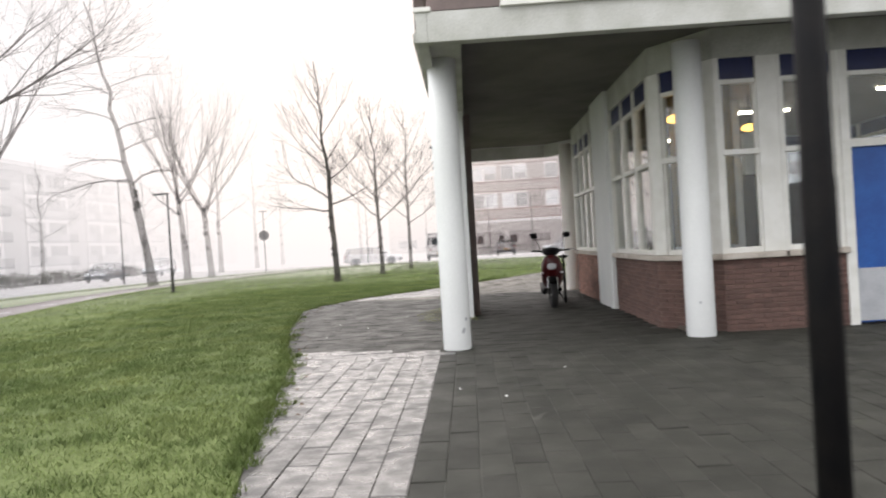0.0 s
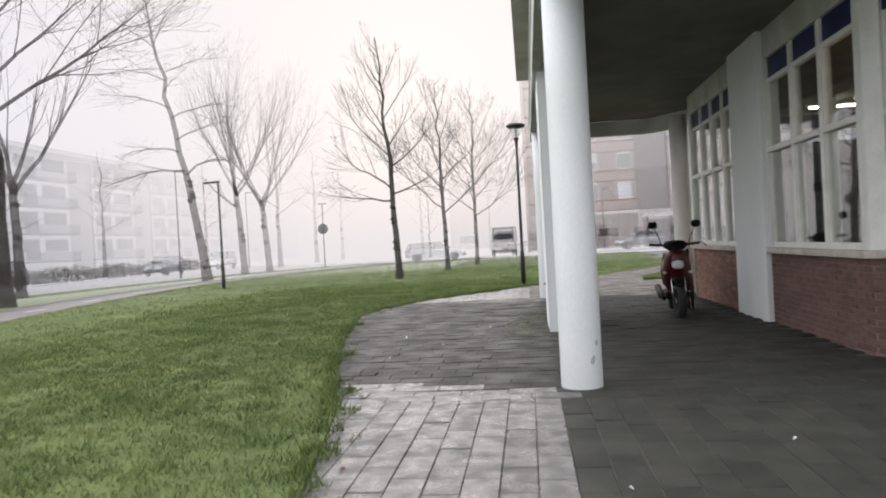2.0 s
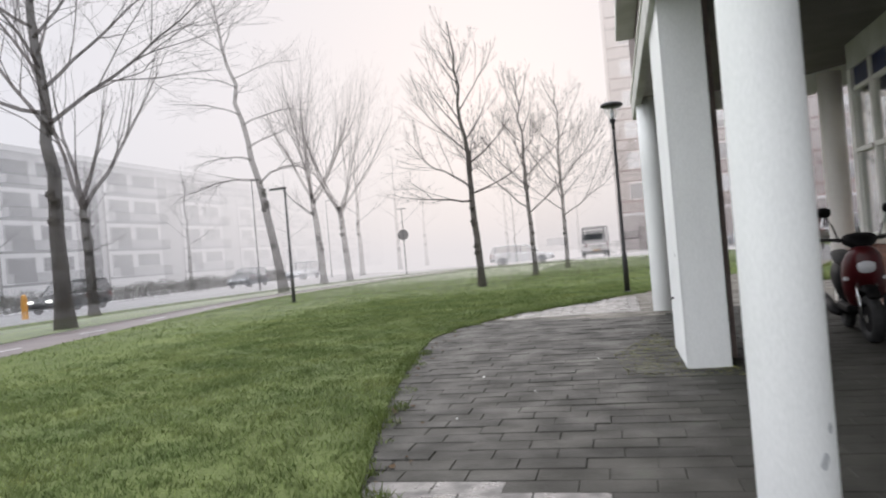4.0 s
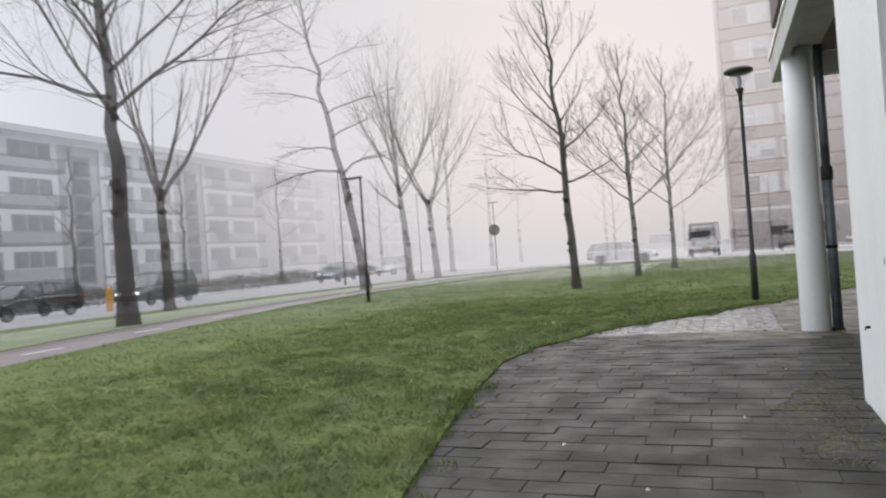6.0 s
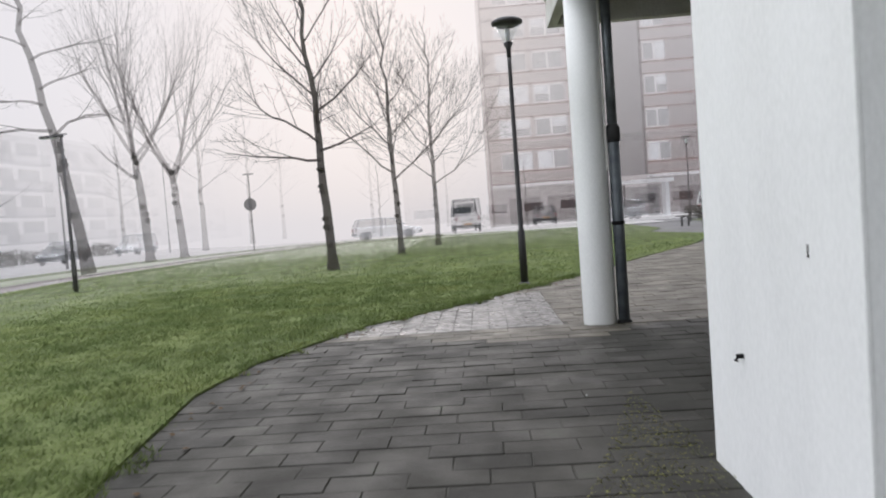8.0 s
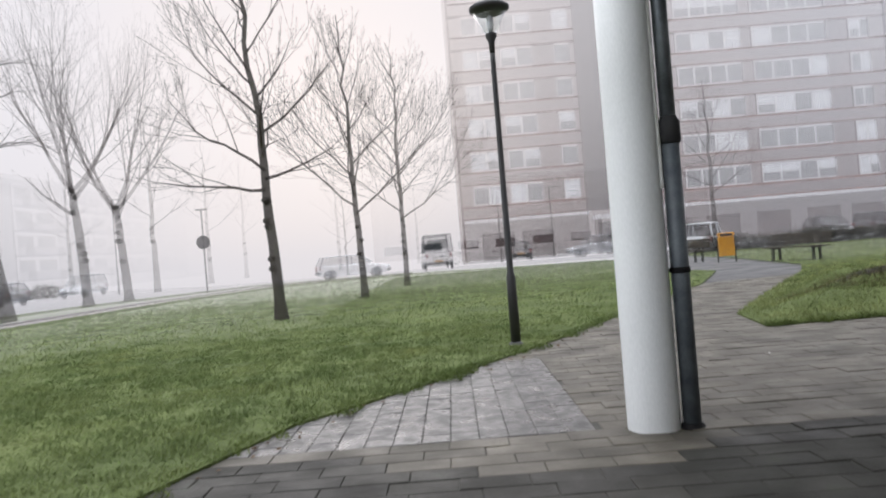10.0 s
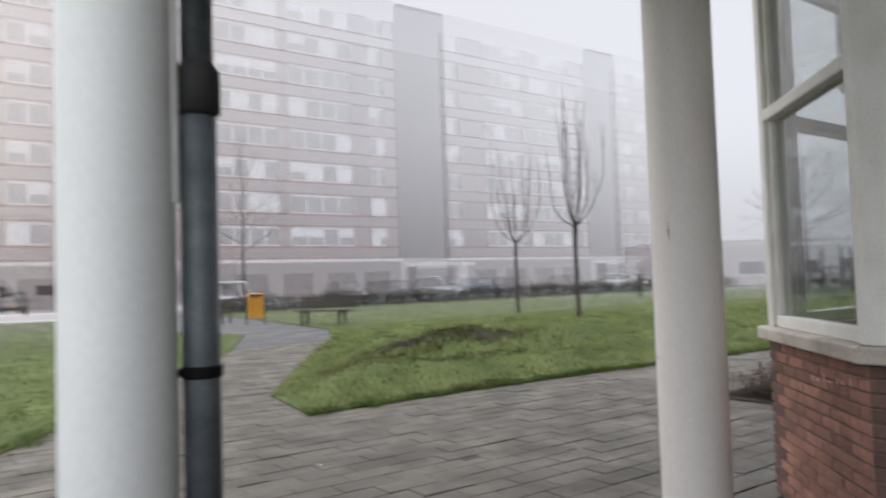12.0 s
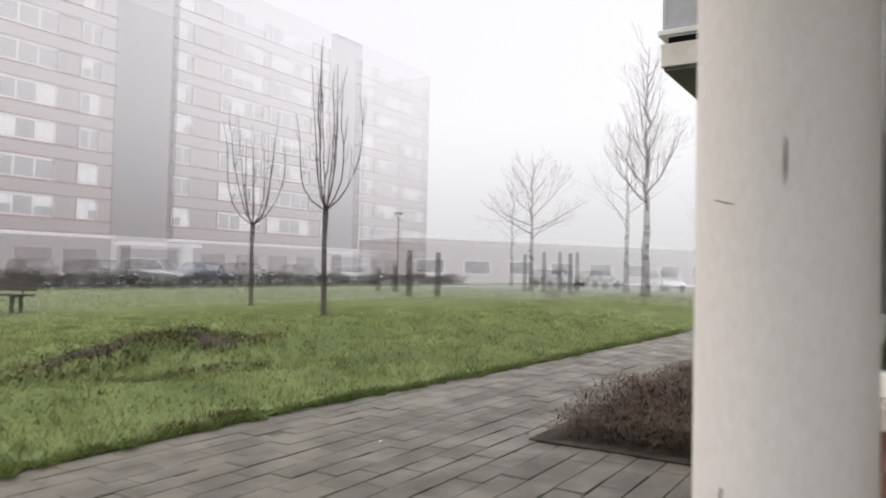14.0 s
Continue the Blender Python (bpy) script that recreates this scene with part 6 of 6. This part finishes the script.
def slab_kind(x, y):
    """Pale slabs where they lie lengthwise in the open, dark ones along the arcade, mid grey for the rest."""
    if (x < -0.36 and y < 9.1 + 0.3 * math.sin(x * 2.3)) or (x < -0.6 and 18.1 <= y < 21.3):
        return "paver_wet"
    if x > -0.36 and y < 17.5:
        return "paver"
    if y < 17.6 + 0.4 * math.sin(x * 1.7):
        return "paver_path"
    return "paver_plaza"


tagged(part("paving_bed", prism(bmesh.new(), PAVED, -0.1, -0.0275), M["joint"]), "dark sandy joints between the paving slabs", "pavement", kind="structure")
paving = thing("paving", 0, 0, 0, 0, "worn wet grey concrete paving slabs in running bond", "paving", kind="structure")
cells = []
rp = random.Random(4)
for col in range(int(14 / PW)):                       # lengthwise, south of the first column
    x = -3.0 + col * PW
    y = -1.0 + (PL / 2 if col % 2 else 0.0) + rp.uniform(-0.04, 0.04)
    while y < 8.5:
        y1 = min(y + PL, 8.5)
        if y1 - y > 0.05:
            cells.append((x, y, PW, y1 - y))
        y = y1
for row in range(int(22 / PW)):                       # crosswise
    y = 8.5 + row * PW
    x = -4.2 + (PL / 2 if row % 2 else 0.0) + rp.uniform(-0.05, 0.05)
    while x < 18:
        if 18.05 < y < 21.2 and x < -0.6:
            if x + PL > -0.55:
                cells.append((-0.6, y, x + PL + 0.6, PW))
        else:
            cells.append((x, y, PL, PW))
        x += PL
for col in range(18):                                 # a lengthwise field beside the round column
    x = -4.2 + col * PW
    y = 18.1 + (PL / 2 if col % 2 else 0.0) - 0.2
    while y < 21.25:
        y0, y1 = max(y, 18.1), min(y + PL, 21.3)
        if y1 - y0 > 0.05:
            cells.append((x, y0, PW, y1 - y0))
        y += PL
fields = {k: ([], []) for k in KINDS}
near_count = 0
for x, y, w, d in cells:
    if not any(inside(px, py, PAVED) for px in (x + 0.01, x + w - 0.01) for py in (y + 0.01, y + d - 0.01)):
        continue
    sink = rp.uniform(-0.005, 0.003)
    full = abs(w * d - PW * PL) < 1e-4
    if full and near_count < 300 and -2.0 < x < -0.3 and 4.0 < y < 16.0:
        ob = new("paver", (slab_cross if w > d else slab_long)[slab_kind(x + w / 2, y + d / 2)])
        ob.parent = paving
        tx, ty = rp.gauss(0, 0.35), rp.gauss(0, 0.35)
        if w > d:
            ob.matrix_basis = pose(x, y, -0.02 + sink, tx * 0.6, ty * 0.6, 0)
        else:
            ob.matrix_basis = pose(x + PW - GAP_X, y, -0.02 + sink, tx * 0.6, ty * 0.6, 90)
        near_count += 1
    else:
        dz = [rp.gauss(0, 0.0016) for _ in range(4)]
        v, f = block(x, y, w - GAP_X, d - GAP_Y, 0.05, 0.005, dz)
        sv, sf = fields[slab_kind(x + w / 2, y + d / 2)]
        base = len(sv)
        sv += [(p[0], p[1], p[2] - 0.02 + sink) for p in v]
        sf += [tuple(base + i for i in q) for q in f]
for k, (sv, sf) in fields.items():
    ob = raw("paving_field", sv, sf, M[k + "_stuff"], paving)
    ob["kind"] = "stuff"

# ---- small wear ----
M["scuff"] = mat("dark_scuff", (0.10, 0.09, 0.08), (0.06, 0.055, 0.05), 0.8, scale=20, bump=0)
M["smudge"] = mat("grey_smudge", (0.42, 0.43, 0.44), (0.34, 0.35, 0.36), 0.8, scale=12, bump=0)


def mark(cx, cy, r, angle, z, w, h, lean, material, name, label, k=9):
    """A thin uneven mark lying on a round column."""
    bm = bmesh.new()
    rr = random.Random(int(angle * 10 + z * 100))
    up, lo = [], []
    for i in range(k + 1):
        f = i / k
        th = h * math.sin(math.pi * min(max(f, 0.03), 0.97)) * rr.uniform(0.6, 1.0)
        a = radians(angle) + (f - 0.5) * w / r
        zz = z + lean * (f - 0.5)
        up.append(bm.verts.new((cx + (r + 0.0015) * math.cos(a), cy + (r + 0.0015) * math.sin(a), zz + th / 2)))
        lo.append(bm.verts.new((cx + (r + 0.0015) * math.cos(a), cy + (r + 0.0015) * math.sin(a), zz - th / 2)))
    for i in range(k):
        bm.faces.new((lo[i], lo[i + 1], up[i + 1], up[i]))
    tagged(part(name, bm, material), label, "mark", "column marks", "stuff")


mark(2.58, 17.935, 0.18, 188, 1.52, 0.006, 0.12, 0.012, M["scuff"], "scuff_mark", "dark scrape on the cream column")
mark(2.58, 17.935, 0.18, 150, 1.445, 0.055, 0.004, -0.015, M["scuff"], "scuff_mark", "thin dark scratch on the cream column")
mark(2.58, 17.935, 0.18, 150, 0.86, 0.008, 0.03, 0.02, M["scuff"], "scuff_mark", "small dark scratch on the white column")
mark(-0.2, 8.93, 0.176, 300, 0.22, 0.05, 0.10, 0.03, M["smudge"], "smudge", "grey smudge low on the white column")
mark(-0.2, 8.93, 0.176, 315, 0.36, 0.035, 0.06, 0.0, M["smudge"], "smudge", "grey smudge low on the white column")
mark(2.82, 8.93, 0.176, 255, 0.4, 0.03, 0.05, 0.0, M["smudge"], "smudge", "grey smudge low on the white column")
# the broad pillar: a cut-off anchor and a scrape on its west face, a bead along its corner
part("anchor", tube(bmesh.new(), [(-0.358, 13.42, 0.57), (-0.385, 13.42, 0.57), (-0.392, 13.42, 0.55)], 0.011, 8), M["black"], pil, "short rusted anchor stub")
part("scrape", abox(-0.3625, 12.775, 1.02, -0.3595, 12.783, 1.065), M["scuff"], pil, "thin dark scrape")
part("corner_bead", abox(-0.363, 12.436, 0.0, -0.352, 12.447, BEAM), M["white"], pil)
M["litter"] = mat("pale_litter", (0.6, 0.6, 0.58), (0.5, 0.5, 0.48), 0.8, bump=0)
M["dead_leaf"] = mat("brown_leaf", (0.10, 0.06, 0.03), (0.06, 0.04, 0.02), 0.9, bump=0)
rl = random.Random(12)


def scrap(x, y, size, material, name, label):
    """A small crumpled flake lying on the slabs."""
    bm = bmesh.new()
    c = bm.verts.new((x, y, 0.004))
    ring = [bm.verts.new((x + size * rl.uniform(0.5, 1) * math.cos(a), y + size * rl.uniform(0.5, 1) * math.sin(a), rl.uniform(-0.015, 0.002))) for a in [k * 1.047 for k in range(6)]]
    for k in range(6):
        bm.faces.new((c, ring[k], ring[(k + 1) % 6]))
    tagged(part(name, bm, material), label, "litter", "litter on the paving", "stuff")


for x, y in ((-0.15, 6.4), (0.25, 6.0), (-1.7, 11.6), (-2.3, 12.4), (-1.2, 13.2), (-2.2, 10.7), (0.9, 7.2), (5.2, 21.0), (1.6, 20.4), (-0.8, 15.1)):
    scrap(x, y, rl.uniform(0.012, 0.022), M["litter"], "paper_scrap", "tiny pale scrap on the wet slabs")
for k in range(70):
    i = rl.randrange(3, 13)
    (x0, y0), (x1, y1) = BORDER[i], BORDER[i + 1]
    f = rl.random()
    scrap(x0 + (x1 - x0) * f + rl.uniform(0.05, 0.35), y0 + (y1 - y0) * f, rl.uniform(0.015, 0.035), M["dead_leaf"], "fallen_leaf", "brown fallen leaf on the paving border")
